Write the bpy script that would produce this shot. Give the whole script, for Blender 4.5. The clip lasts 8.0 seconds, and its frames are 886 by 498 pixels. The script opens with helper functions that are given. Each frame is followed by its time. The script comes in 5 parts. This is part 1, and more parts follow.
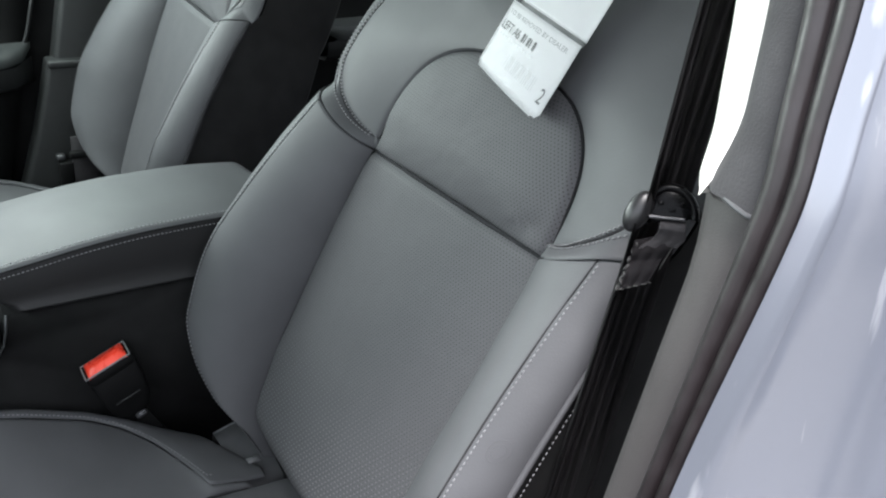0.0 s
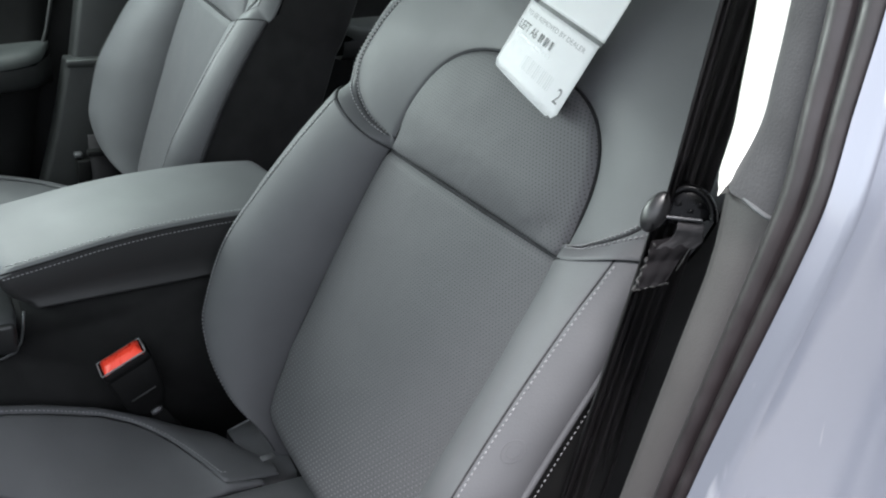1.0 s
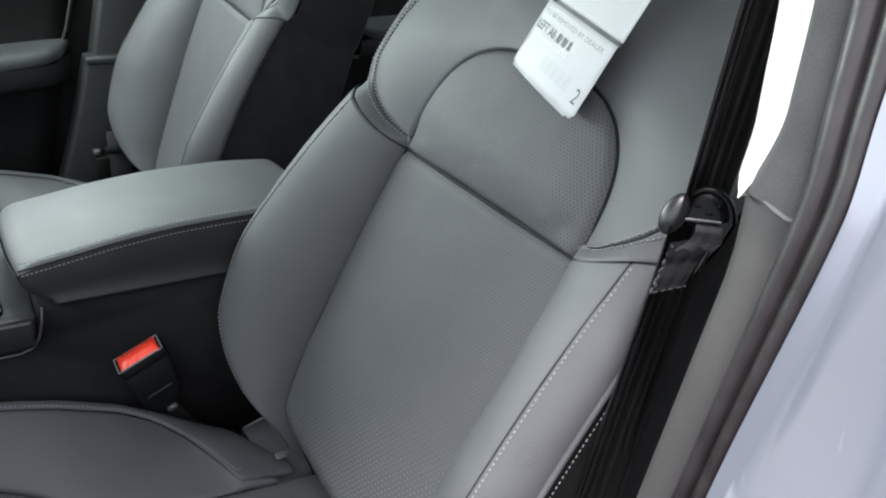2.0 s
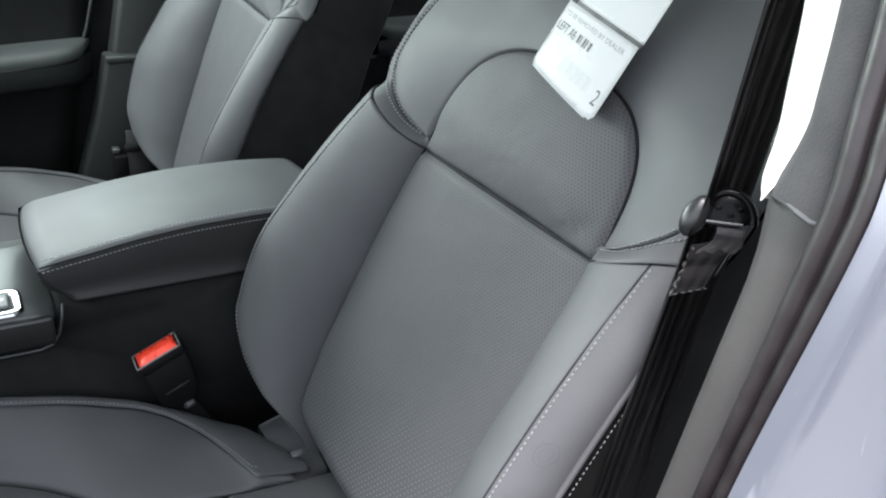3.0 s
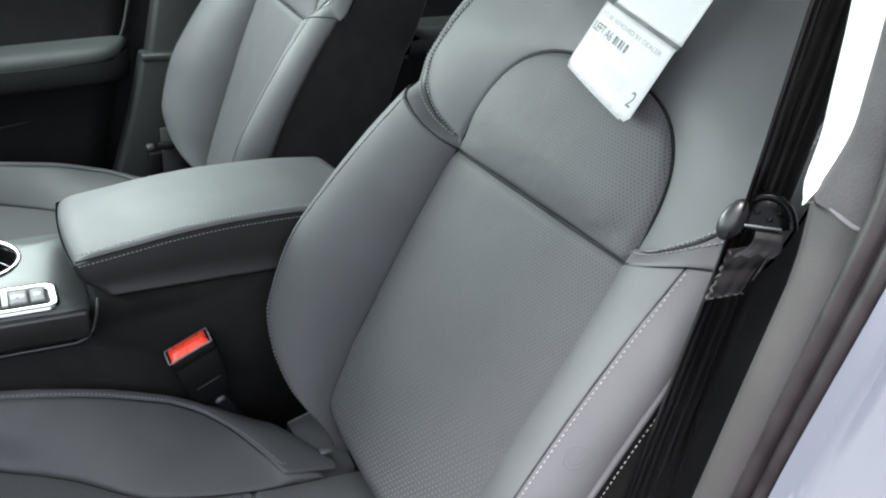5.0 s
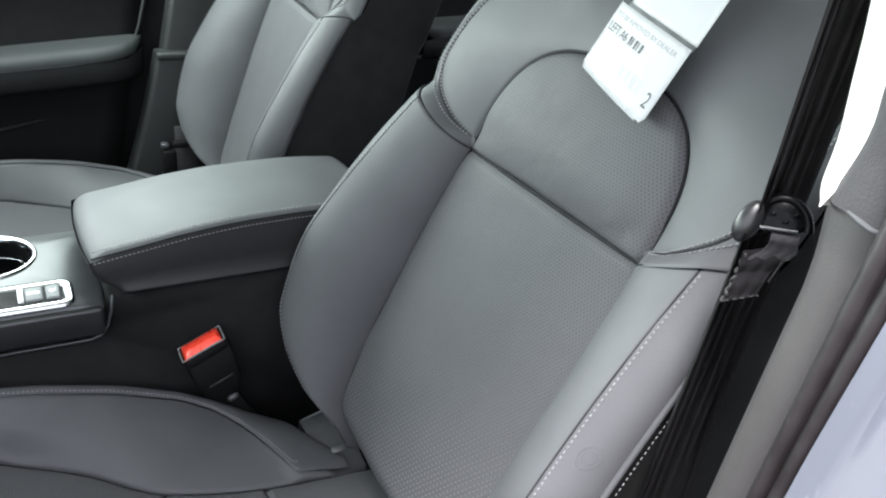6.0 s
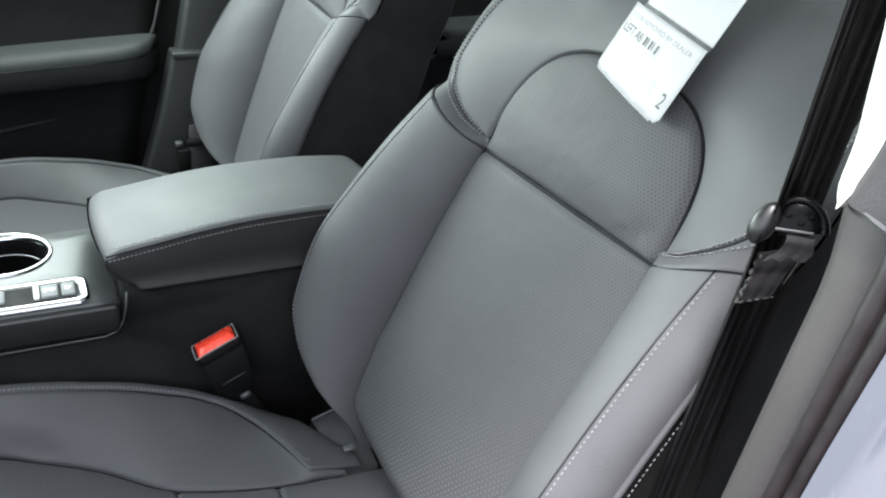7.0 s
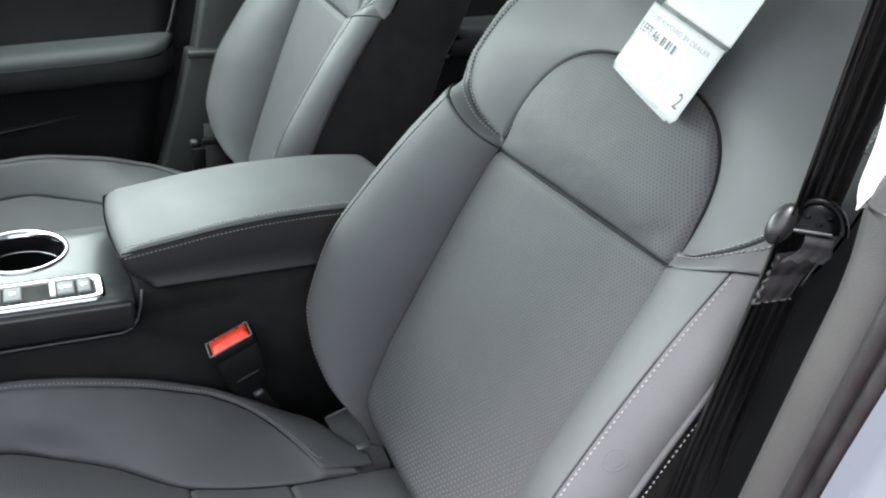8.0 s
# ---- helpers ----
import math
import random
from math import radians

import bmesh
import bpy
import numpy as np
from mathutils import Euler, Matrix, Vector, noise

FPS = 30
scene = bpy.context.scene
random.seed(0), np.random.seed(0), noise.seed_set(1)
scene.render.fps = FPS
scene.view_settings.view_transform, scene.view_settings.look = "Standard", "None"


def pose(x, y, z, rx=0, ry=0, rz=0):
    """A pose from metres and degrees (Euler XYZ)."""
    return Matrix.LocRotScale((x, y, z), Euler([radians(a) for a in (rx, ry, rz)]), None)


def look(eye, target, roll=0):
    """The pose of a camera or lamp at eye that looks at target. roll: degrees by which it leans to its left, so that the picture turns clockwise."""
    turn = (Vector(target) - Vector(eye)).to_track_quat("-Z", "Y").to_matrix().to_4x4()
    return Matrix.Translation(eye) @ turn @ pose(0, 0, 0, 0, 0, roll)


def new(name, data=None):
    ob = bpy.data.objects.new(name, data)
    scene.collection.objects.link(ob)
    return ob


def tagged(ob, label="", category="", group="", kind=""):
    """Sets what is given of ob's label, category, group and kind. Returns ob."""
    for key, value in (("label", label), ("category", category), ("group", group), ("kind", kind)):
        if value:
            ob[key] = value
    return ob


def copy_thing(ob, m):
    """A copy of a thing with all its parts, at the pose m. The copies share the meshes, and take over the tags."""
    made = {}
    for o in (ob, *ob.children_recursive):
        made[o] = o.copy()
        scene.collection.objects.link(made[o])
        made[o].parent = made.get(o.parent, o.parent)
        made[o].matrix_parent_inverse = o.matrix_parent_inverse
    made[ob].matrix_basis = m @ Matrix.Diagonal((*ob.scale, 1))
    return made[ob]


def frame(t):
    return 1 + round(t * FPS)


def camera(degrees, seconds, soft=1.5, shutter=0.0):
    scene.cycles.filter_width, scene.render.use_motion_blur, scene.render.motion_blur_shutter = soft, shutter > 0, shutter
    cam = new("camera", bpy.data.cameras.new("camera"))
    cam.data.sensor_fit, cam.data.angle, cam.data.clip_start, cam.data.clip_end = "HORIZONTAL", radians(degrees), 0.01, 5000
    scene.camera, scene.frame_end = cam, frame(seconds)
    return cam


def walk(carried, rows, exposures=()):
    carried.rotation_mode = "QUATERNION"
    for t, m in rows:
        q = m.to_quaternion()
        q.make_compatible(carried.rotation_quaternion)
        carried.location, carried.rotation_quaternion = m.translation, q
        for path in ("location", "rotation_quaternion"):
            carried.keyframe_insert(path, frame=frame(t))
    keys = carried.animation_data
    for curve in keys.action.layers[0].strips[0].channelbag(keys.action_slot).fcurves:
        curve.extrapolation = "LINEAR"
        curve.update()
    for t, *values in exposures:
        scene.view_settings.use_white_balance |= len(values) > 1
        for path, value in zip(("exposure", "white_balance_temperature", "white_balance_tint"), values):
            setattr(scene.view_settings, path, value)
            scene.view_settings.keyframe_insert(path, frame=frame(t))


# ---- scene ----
cam = camera(55.9, 8.0, soft=2.1)
PATH = [
    (0, (-0.281, -0.994, 1.209), (0.761, 0.445, 0.29), 6.2),
    (0.5, (-0.282, -0.994, 1.208), (0.747, 0.454, 0.288), 6.18),
    (1, (-0.283, -0.993, 1.208), (0.733, 0.463, 0.287), 6.15),
    (1.5, (-0.282, -0.992, 1.208), (0.718, 0.473, 0.284), 6.1),
    (3, (-0.287, -0.99, 1.208), (0.67, 0.501, 0.279), 6.08),
    (3.5, (-0.289, -0.99, 1.207), (0.654, 0.509, 0.278), 6.06),
    (4, (-0.289, -0.989, 1.207), (0.638, 0.519, 0.276), 6.03),
    (4.5, (-0.29, -0.988, 1.207), (0.624, 0.527, 0.275), 6.01),
    (6, (-0.293, -0.987, 1.207), (0.584, 0.547, 0.271), 5.98),
    (6.5, (-0.294, -0.987, 1.207), (0.573, 0.553, 0.269), 5.96),
    (7, (-0.295, -0.987, 1.207), (0.558, 0.56, 0.268), 5.94),
    (7.5, (-0.296, -0.986, 1.207), (0.544, 0.566, 0.266), 5.92),
    (8, (-0.297, -0.986, 1.206), (0.53, 0.573, 0.265), 5.9),
]
walk(cam, [(t, look(eye, target, roll)) for t, eye, target, roll in PATH],
     exposures=[(0, 0.67), (1.5, 0.72), (4, 0.98), (6, 1.09), (8, 1.11)])

# ---- world, sun, exposure ----
world = bpy.data.worlds.new("overcast_sky")
scene.world = world
world.use_nodes = True
_nt = world.node_tree
_sky = _nt.nodes.new("ShaderNodeTexSky")
_sky.sky_type = "NISHITA"
_sky.sun_disc = False
_sky.sun_elevation = radians(75)
_sky.sun_rotation = radians(211)
_nt.nodes["Background"].inputs["Strength"].default_value = 0.36
_hs = _nt.nodes.new("ShaderNodeHueSaturation")
_hs.inputs["Saturation"].default_value = 0.28
_nt.links.new(_sky.outputs["Color"], _hs.inputs["Color"])
_nt.links.new(_hs.outputs["Color"], _nt.nodes["Background"].inputs["Color"])
sun = new("sun", bpy.data.lights.new("sun", "SUN"))
sun.data.energy = 6.4
sun.data.angle = radians(22)
sun.data.color = (1.0, 0.965, 0.975)
sun.matrix_world = look((-0.42, -0.70, 3.0), (0, 0, 0))


def window_light(name, eye, target, wide, high, watts, color):
    """An area lamp in a window's opening, for the sky's light that comes in there."""
    lamp = new(name, bpy.data.lights.new(name, "AREA"))
    lamp.data.shape = "RECTANGLE"
    lamp.data.size, lamp.data.size_y = wide, high
    lamp.data.energy, lamp.data.color = watts, color
    lamp.matrix_world = look(eye, target)


window_light("windscreen_light", (-0.90, 0.12, 1.155), (0.45, -0.22, 0.90), 0.95, 0.28, 5.5, (0.89, 1.0, 0.97))
window_light("far_window_light", (-0.25, 0.64, 1.17), (-0.08, 0.0, 0.88), 0.85, 0.32, 9.5, (0.89, 1.0, 0.97))


# ---- materials ----
class Mat:
    """A node material with short calls for its usual nodes."""

    def __init__(self, name, color, rough=0.5, metal=0.0, **more):
        self.m = bpy.data.materials.new(name)
        self.m.use_nodes = True
        self.t = self.m.node_tree
        self.b = self.t.nodes["Principled BSDF"]
        self.b.inputs["Base Color"].default_value = (*color, 1)
        self.b.inputs["Roughness"].default_value = rough
        self.b.inputs["Metallic"].default_value = metal
        self.color, self.rough = color, rough
        for k, v in more.items():
            self.b.inputs[k.replace("_", " ")].default_value = v
        self.co = self.t.nodes.new("ShaderNodeTexCoord")
        self.height = None

    def node(self, kind, **ins):
        n = self.t.nodes.new(kind)
        for k, v in ins.items():
            n.inputs[k].default_value = v
        return n

    def link(self, a, b):
        self.t.links.new(a, b)

    def tex(self, kind, scale, detail=2.0, space="Object", out=0, stretch=None):
        n = self.t.nodes.new(kind)
        n.inputs["Scale"].default_value = scale
        if "Detail" in n.inputs:
            n.inputs["Detail"].default_value = detail
        src = self.co.outputs[space]
        if stretch:
            mp = self.t.nodes.new("ShaderNodeMapping")
            mp.inputs["Scale"].default_value = stretch
            self.link(src, mp.inputs["Vector"])
            src = mp.outputs["Vector"]
        self.link(src, n.inputs["Vector"])
        return n.outputs[out]

    def ramp(self, fac, lo, hi, a=0.35, b=0.65):
        r = self.t.nodes.new("ShaderNodeMapRange")
        r.inputs["From Min"].default_value, r.inputs["From Max"].default_value = a, b
        r.inputs["To Min"].default_value, r.inputs["To Max"].default_value = lo, hi
        self.link(fac, r.inputs["Value"])
        return r.outputs["Result"]

    def math(self, op, a, b=None):
        n = self.t.nodes.new("ShaderNodeMath")
        n.operation = op
        for i, v in enumerate((a, b)):
            if v is None:
                continue
            if isinstance(v, (int, float)):
                n.inputs[i].default_value = v
            else:
                self.link(v, n.inputs[i])
        return n.outputs[0]

    def mix(self, fac, a, b):
        n = self.t.nodes.new("ShaderNodeMix")
        n.data_type = "RGBA"
        self.link(fac, n.inputs[0])
        for i, v in ((6, a), (7, b)):
            if isinstance(v, tuple):
                n.inputs[i].default_value = (*v, 1)
            else:
                self.link(v, n.inputs[i])
        return n.outputs[2]

    def set_color(self, out):
        self.link(out, self.b.inputs["Base Color"])

    def set_rough(self, out):
        self.link(out, self.b.inputs["Roughness"])

    def vary(self, scale, amount, rough=0.0):
        """Mottled colour and gloss over centimetres."""
        f = self.tex("ShaderNodeTexNoise", scale, 4)
        lo = tuple(c * (1 - amount) for c in self.color)
        hi = tuple(min(1, c * (1 + amount)) for c in self.color)
        self.set_color(self.mix(self.ramp(f, 0, 1), lo, hi))
        if rough:
            self.set_rough(self.ramp(self.tex("ShaderNodeTexNoise", scale * 2.3, 5), self.rough - rough, self.rough + rough))
        return self

    def bump(self, height, strength=0.3, distance=0.001):
        n = self.t.nodes.new("ShaderNodeBump")
        n.inputs["Strength"].default_value = strength
        n.inputs["Distance"].default_value = distance
        self.link(height, n.inputs["Height"])
        if self.height is not None:
            self.link(self.height, n.inputs["Normal"])
        self.height = n.outputs["Normal"]
        self.link(self.height, self.b.inputs["Normal"])
        return self

    def pits(self, pitch_u, pitch_v, radius, long=1.0):
        """Staggered round or dash-like pits over the UV map, which is in metres: 1 inside a pit."""
        sep = self.t.nodes.new("ShaderNodeSeparateXYZ")
        self.link(self.co.outputs["UV"], sep.inputs[0])
        row = self.math("DIVIDE", sep.outputs[1], pitch_v)
        odd = self.math("MULTIPLY", self.math("MODULO", self.math("FLOOR", self.math("ADD", row, 1000)), 2.0), 0.5)
        x = self.math("FRACT", self.math("ADD", self.math("ADD", self.math("DIVIDE", sep.outputs[0], pitch_u), 1000), odd))
        y = self.math("FRACT", self.math("ADD", row, 1000))
        dx = self.math("MULTIPLY", self.math("SUBTRACT", x, 0.5), pitch_u / long)
        dy = self.math("MULTIPLY", self.math("SUBTRACT", y, 0.5), pitch_v)
        d = self.math("SQRT", self.math("ADD", self.math("MULTIPLY", dx, dx), self.math("MULTIPLY", dy, dy)))
        return self.ramp(d, 1, 0, radius * 0.7, radius * 1.25), sep.outputs[1], sep.outputs[0]


def leather(name, color, rough, shine=0.40, uneven=0.02):
    m = Mat(name, color, rough, Specular_IOR_Level=shine)
    m.vary(9, 0.08, 0.02)
    m.bump(m.tex("ShaderNodeTexVoronoi", 620, out=0), 0.22, 0.0004)
    m.bump(m.tex("ShaderNodeTexNoise", 14, 3), uneven, 0.004)
    return m


LEATHER = leather("smooth_leather", (0.070, 0.0705, 0.0755), 0.56, 0.32)
PERF = leather("perforated_leather", (0.068, 0.067, 0.072), 0.62, 0.28, 0.03)
_dot, _v, _u = PERF.pits(0.0044, 0.0032, 0.00064)
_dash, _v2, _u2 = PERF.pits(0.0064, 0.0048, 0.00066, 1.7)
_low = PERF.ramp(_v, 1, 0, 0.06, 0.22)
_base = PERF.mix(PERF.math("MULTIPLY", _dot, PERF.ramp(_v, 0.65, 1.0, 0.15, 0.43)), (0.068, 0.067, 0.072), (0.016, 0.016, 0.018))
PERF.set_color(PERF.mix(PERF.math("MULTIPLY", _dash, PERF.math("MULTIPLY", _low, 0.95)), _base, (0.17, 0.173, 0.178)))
PERF.bump(PERF.math("SUBTRACT", 1, _dot), 0.3, 0.0006)
SHELL = Mat("black_seat_back_cloth", (0.012, 0.0118, 0.0120), 0.75, Specular_IOR_Level=0.2).vary(30, 0.2)
SHELL.bump(SHELL.tex("ShaderNodeTexNoise", 900, 2), 0.3, 0.0006)
THREAD = Mat("grey_thread", (0.175, 0.173, 0.18), 0.75).vary(200, 0.15)
SEAMCORD = Mat("dark_seam_cord", (0.026, 0.026, 0.028), 0.9, Specular_IOR_Level=0.1).vary(60, 0.2)
BLACK = Mat("black_grained_plastic", (0.0058, 0.0058, 0.0060), 0.65, Specular_IOR_Level=0.12).vary(20, 0.15, 0.06)
BLACK.bump(BLACK.tex("ShaderNodeTexVoronoi", 800), 0.25, 0.0004)
GREYPL = Mat("grey_pillar_plastic", (0.049, 0.0425, 0.0430), 0.58).vary(18, 0.06, 0.05)
GREYPL.bump(GREYPL.tex("ShaderNodeTexVoronoi", 900), 0.25, 0.0004)
IVORY = Mat("ivory_trim", (0.80, 0.77, 0.72), 0.5).vary(15, 0.03, 0.05)
WEAVE = Mat("seal_fabric", (0.045, 0.043, 0.046), 0.8).vary(40, 0.15)
WEAVE.bump(WEAVE.tex("ShaderNodeTexNoise", 700, 3), 0.5, 0.001)
RUBBER = Mat("black_rubber", (0.016, 0.0125, 0.0135), 0.42).vary(40, 0.2, 0.08)
PAINT = Mat("silver_blue_paint", (0.215, 0.228, 0.268), 0.30, 0.45, Coat_Weight=0.8, Coat_Roughness=0.10).vary(700, 0.05)
_smear = PAINT.ramp(PAINT.tex("ShaderNodeTexNoise", 60, 3, stretch=(1, 1, 0.16)), 0, 0.8, 0.645, 0.72)
PAINT.set_color(PAINT.mix(_smear, (0.215, 0.228, 0.268), (0.42, 0.43, 0.47)))
PAINT.bump(PAINT.tex("ShaderNodeTexNoise", 5, 3), 0.12, 0.01)
PIANO = Mat("dark_gloss_panel", (0.010, 0.0105, 0.011), 0.34, 0.0, Coat_Weight=0.15).vary(25, 0.2, 0.04)
CHROME = Mat("chrome", (0.40, 0.41, 0.42), 0.14, 1.0).vary(60, 0.04, 0.04)
STEEL = Mat("dull_steel", (0.07, 0.07, 0.075), 0.45, 0.4).vary(40, 0.15, 0.05)
METAL = Mat("brushed_dark_metal", (0.055, 0.058, 0.060), 0.42, 0.4).vary(12, 0.1)
METAL.bump(METAL.tex("ShaderNodeTexNoise", 300, 2, stretch=(0.05, 1, 1)), 0.15, 0.0005)
BUTTON = Mat("grey_button", (0.20, 0.205, 0.21), 0.6, Specular_IOR_Level=0.25).vary(60, 0.05, 0.05)
MARK = Mat("pale_marking", (0.75, 0.75, 0.75), 0.5)
RED = Mat("red_release_plastic", (0.95, 0.065, 0.035), 0.30).vary(60, 0.06, 0.05)
WEB = Mat("black_belt_webbing", (0.030, 0.028, 0.030), 0.7, Specular_IOR_Level=0.2).vary(50, 0.15)
WEB.bump(WEB.tex("ShaderNodeTexNoise", 500, 3, stretch=(1, 1, 0.3)), 0.4, 0.0006)
PLEATS = Mat("black_gathered_cloth", (0.012, 0.011, 0.012), 0.9, Specular_IOR_Level=0.06).vary(60, 0.3)
PAPER = Mat("white_card", (0.80, 0.80, 0.815), 0.45).vary(10, 0.015)
INK = Mat("black_ink", (0.10, 0.10, 0.105), 0.6)
GREYINK = Mat("grey_ink", (0.34, 0.34, 0.35), 0.6)
GLOSSBLACK = Mat("gloss_black_plastic", (0.002, 0.002, 0.0025), 0.28, Specular_IOR_Level=0.10).vary(60, 0.1, 0.05)
CAPGREY = Mat("dark_grey_satin_plastic", (0.011, 0.011, 0.012), 0.36).vary(80, 0.15, 0.06)
FAINT = Mat("faint_print", (0.62, 0.63, 0.64), 0.6)
FILMGREY = Mat("clear_sleeve_edge", (0.22, 0.225, 0.23), 0.3).vary(40, 0.2)
CLOTHROOF = Mat("pale_headliner", (0.6, 0.59, 0.57), 0.9).vary(60, 0.05)
CARPET = Mat("black_carpet", (0.015, 0.015, 0.016), 0.95).vary(150, 0.3)
CARPET.bump(CARPET.tex("ShaderNodeTexNoise", 500, 3), 0.8, 0.003)
RENDER = Mat("grey_wall_render", (0.20, 0.20, 0.205), 0.9).vary(1.2, 0.15)
RENDER.bump(RENDER.tex("ShaderNodeTexNoise", 120, 4), 0.5, 0.004)
CONCRETE = Mat("grey_concrete", (0.16, 0.16, 0.163), 0.9).vary(1.5, 0.12)
CONCRETE.bump(CONCRETE.tex("ShaderNodeTexNoise", 90, 4), 0.4, 0.003)
DOORCLOTH = leather("door_leather", (0.019, 0.021, 0.0215), 0.62, 0.3)
# Armrest flank, set much darker than the lid's leather.
FLANK = leather("darker_flank_leather", (0.019, 0.019, 0.0195), 0.5, 0.3)
HINGE = Mat("grey_hinge_plastic", (0.075, 0.076, 0.080), 0.5).vary(30, 0.08, 0.05)
FRAY = Mat("worn_grey_webbing_edge", (0.022, 0.021, 0.021), 0.8).vary(300, 0.4)
DARKPL = Mat("dark_grey_plastic", (0.0095, 0.0102, 0.0105), 0.55).vary(20, 0.1, 0.05)
DARKPL.bump(DARKPL.tex("ShaderNodeTexVoronoi", 800), 0.2, 0.0004)

PANE = Mat("tinted_glass", (0.8, 0.9, 0.9), 0.0)
_tr = PANE.node("ShaderNodeBsdfTransparent", Color=(0.90, 0.965, 0.945, 1))
_gl = PANE.node("ShaderNodeBsdfGlossy", Roughness=0.02)
_mx = PANE.node("ShaderNodeMixShader", Fac=0.07)
PANE.link(_tr.outputs[0], _mx.inputs[1])
PANE.link(_gl.outputs[0], _mx.inputs[2])
PANE.link(_mx.outputs[0], PANE.t.nodes["Material Output"].inputs["Surface"])


# ---- building helpers ----
def hermite(*pairs):
    """A smooth curve through (place, value) pairs, without overshoot."""
    xs = [p[0] for p in pairs]
    ys = [p[1] for p in pairs]
    d = [(ys[i + 1] - ys[i]) / (xs[i + 1] - xs[i]) for i in range(len(xs) - 1)]
    m = [d[0]] + [0 if a * b <= 0 else 2 * a * b / (a + b) for a, b in zip(d, d[1:])] + [d[-1]]

    def f(x):
        if x <= xs[0]:
            return ys[0] + m[0] * (x - xs[0]) * 0.5
        if x >= xs[-1]:
            return ys[-1] + m[-1] * (x - xs[-1]) * 0.5
        i = max(k for k in range(len(xs) - 1) if xs[k] <= x)
        h = xs[i + 1] - xs[i]
        t = (x - xs[i]) / h
        return ((1 + 2 * t) * (1 - t) ** 2 * ys[i] + t * (1 - t) ** 2 * h * m[i]
                + t * t * (3 - 2 * t) * ys[i + 1] + t * t * (t - 1) * h * m[i + 1])
    return f


def bez(p0, p1, p2, p3, t):
    a = 1 - t
    return tuple(a ** 3 * w + 3 * a * a * t * x + 3 * a * t * t * y + t ** 3 * z for w, x, y, z in zip(p0, p1, p2, p3))


def smooth01(x):
    x = min(1, max(0, x))
    return x * x * (3 - 2 * x)


def part(name, bm, material, parent=None, label="", kind="", flat=False):
    """Links a bmesh as one mesh object, under a thing or a part."""
    me = bpy.data.meshes.new(name)
    bm.to_mesh(me)
    bm.free()
    for p in me.polygons:
        p.use_smooth = not flat
    me.materials.append(material.m)
    ob = new(name, me)
    if parent:
        ob.parent = parent
    return tagged(ob, label, kind=kind)


def thing(name, at, label, category, group="", kind=""):
    ob = new(name)
    ob.empty_display_size = 0.05
    ob.location = at
    return tagged(ob, label, category, group, kind)


def box(bm, lo, hi, bevel=0.004, seg=2, turn=None):
    """A bevelled box between two corners."""
    c = [(a + b) / 2 for a, b in zip(lo, hi)]
    d = [max(1e-4, b - a) for a, b in zip(lo, hi)]
    m = Matrix.Translation(c) @ (turn or Matrix.Identity(4)) @ Matrix.Diagonal((*d, 1))
    got = bmesh.ops.create_cube(bm, size=1, matrix=m)["verts"]
    if bevel:
        edges = list({e for v in got for e in v.link_edges})
        bmesh.ops.bevel(bm, geom=edges, offset=bevel, segments=seg, profile=0.5, affect="EDGES")
    return bm


def boxpart(name, lo, hi, material, parent=None, bevel=0.004, label="", seg=2, turn=None):
    return part(name, box(bmesh.new(), lo, hi, bevel, seg, turn), material, parent, label)


def sheet(bm, rows, closed=False, uvs=None):
    """Faces over rows of points."""
    vs = [[bm.verts.new(p) for p in r] for r in rows]
    lay = bm.loops.layers.uv.verify() if uvs else None
    n = len(vs[0])
    for i in range(len(vs) - 1):
        for j in range(n if closed else n - 1):
            k = (j + 1) % n
            try:
                f = bm.faces.new((vs[i][j], vs[i][k], vs[i + 1][k], vs[i + 1][j]))
            except ValueError:
                continue
            if uvs:
                for lp, (a, b) in zip(f.loops, ((i, j), (i, k), (i + 1, k), (i + 1, j))):
                    lp[lay].uv = uvs[a][b]
    return vs


def spread(n):
    """n steps from 0 to 1, closer at both ends."""
    return [0.72 * t + 0.28 * (0.5 - 0.5 * math.cos(math.pi * t)) if 0.03 < t < 0.97 else t for t in np.linspace(0, 1, n)]


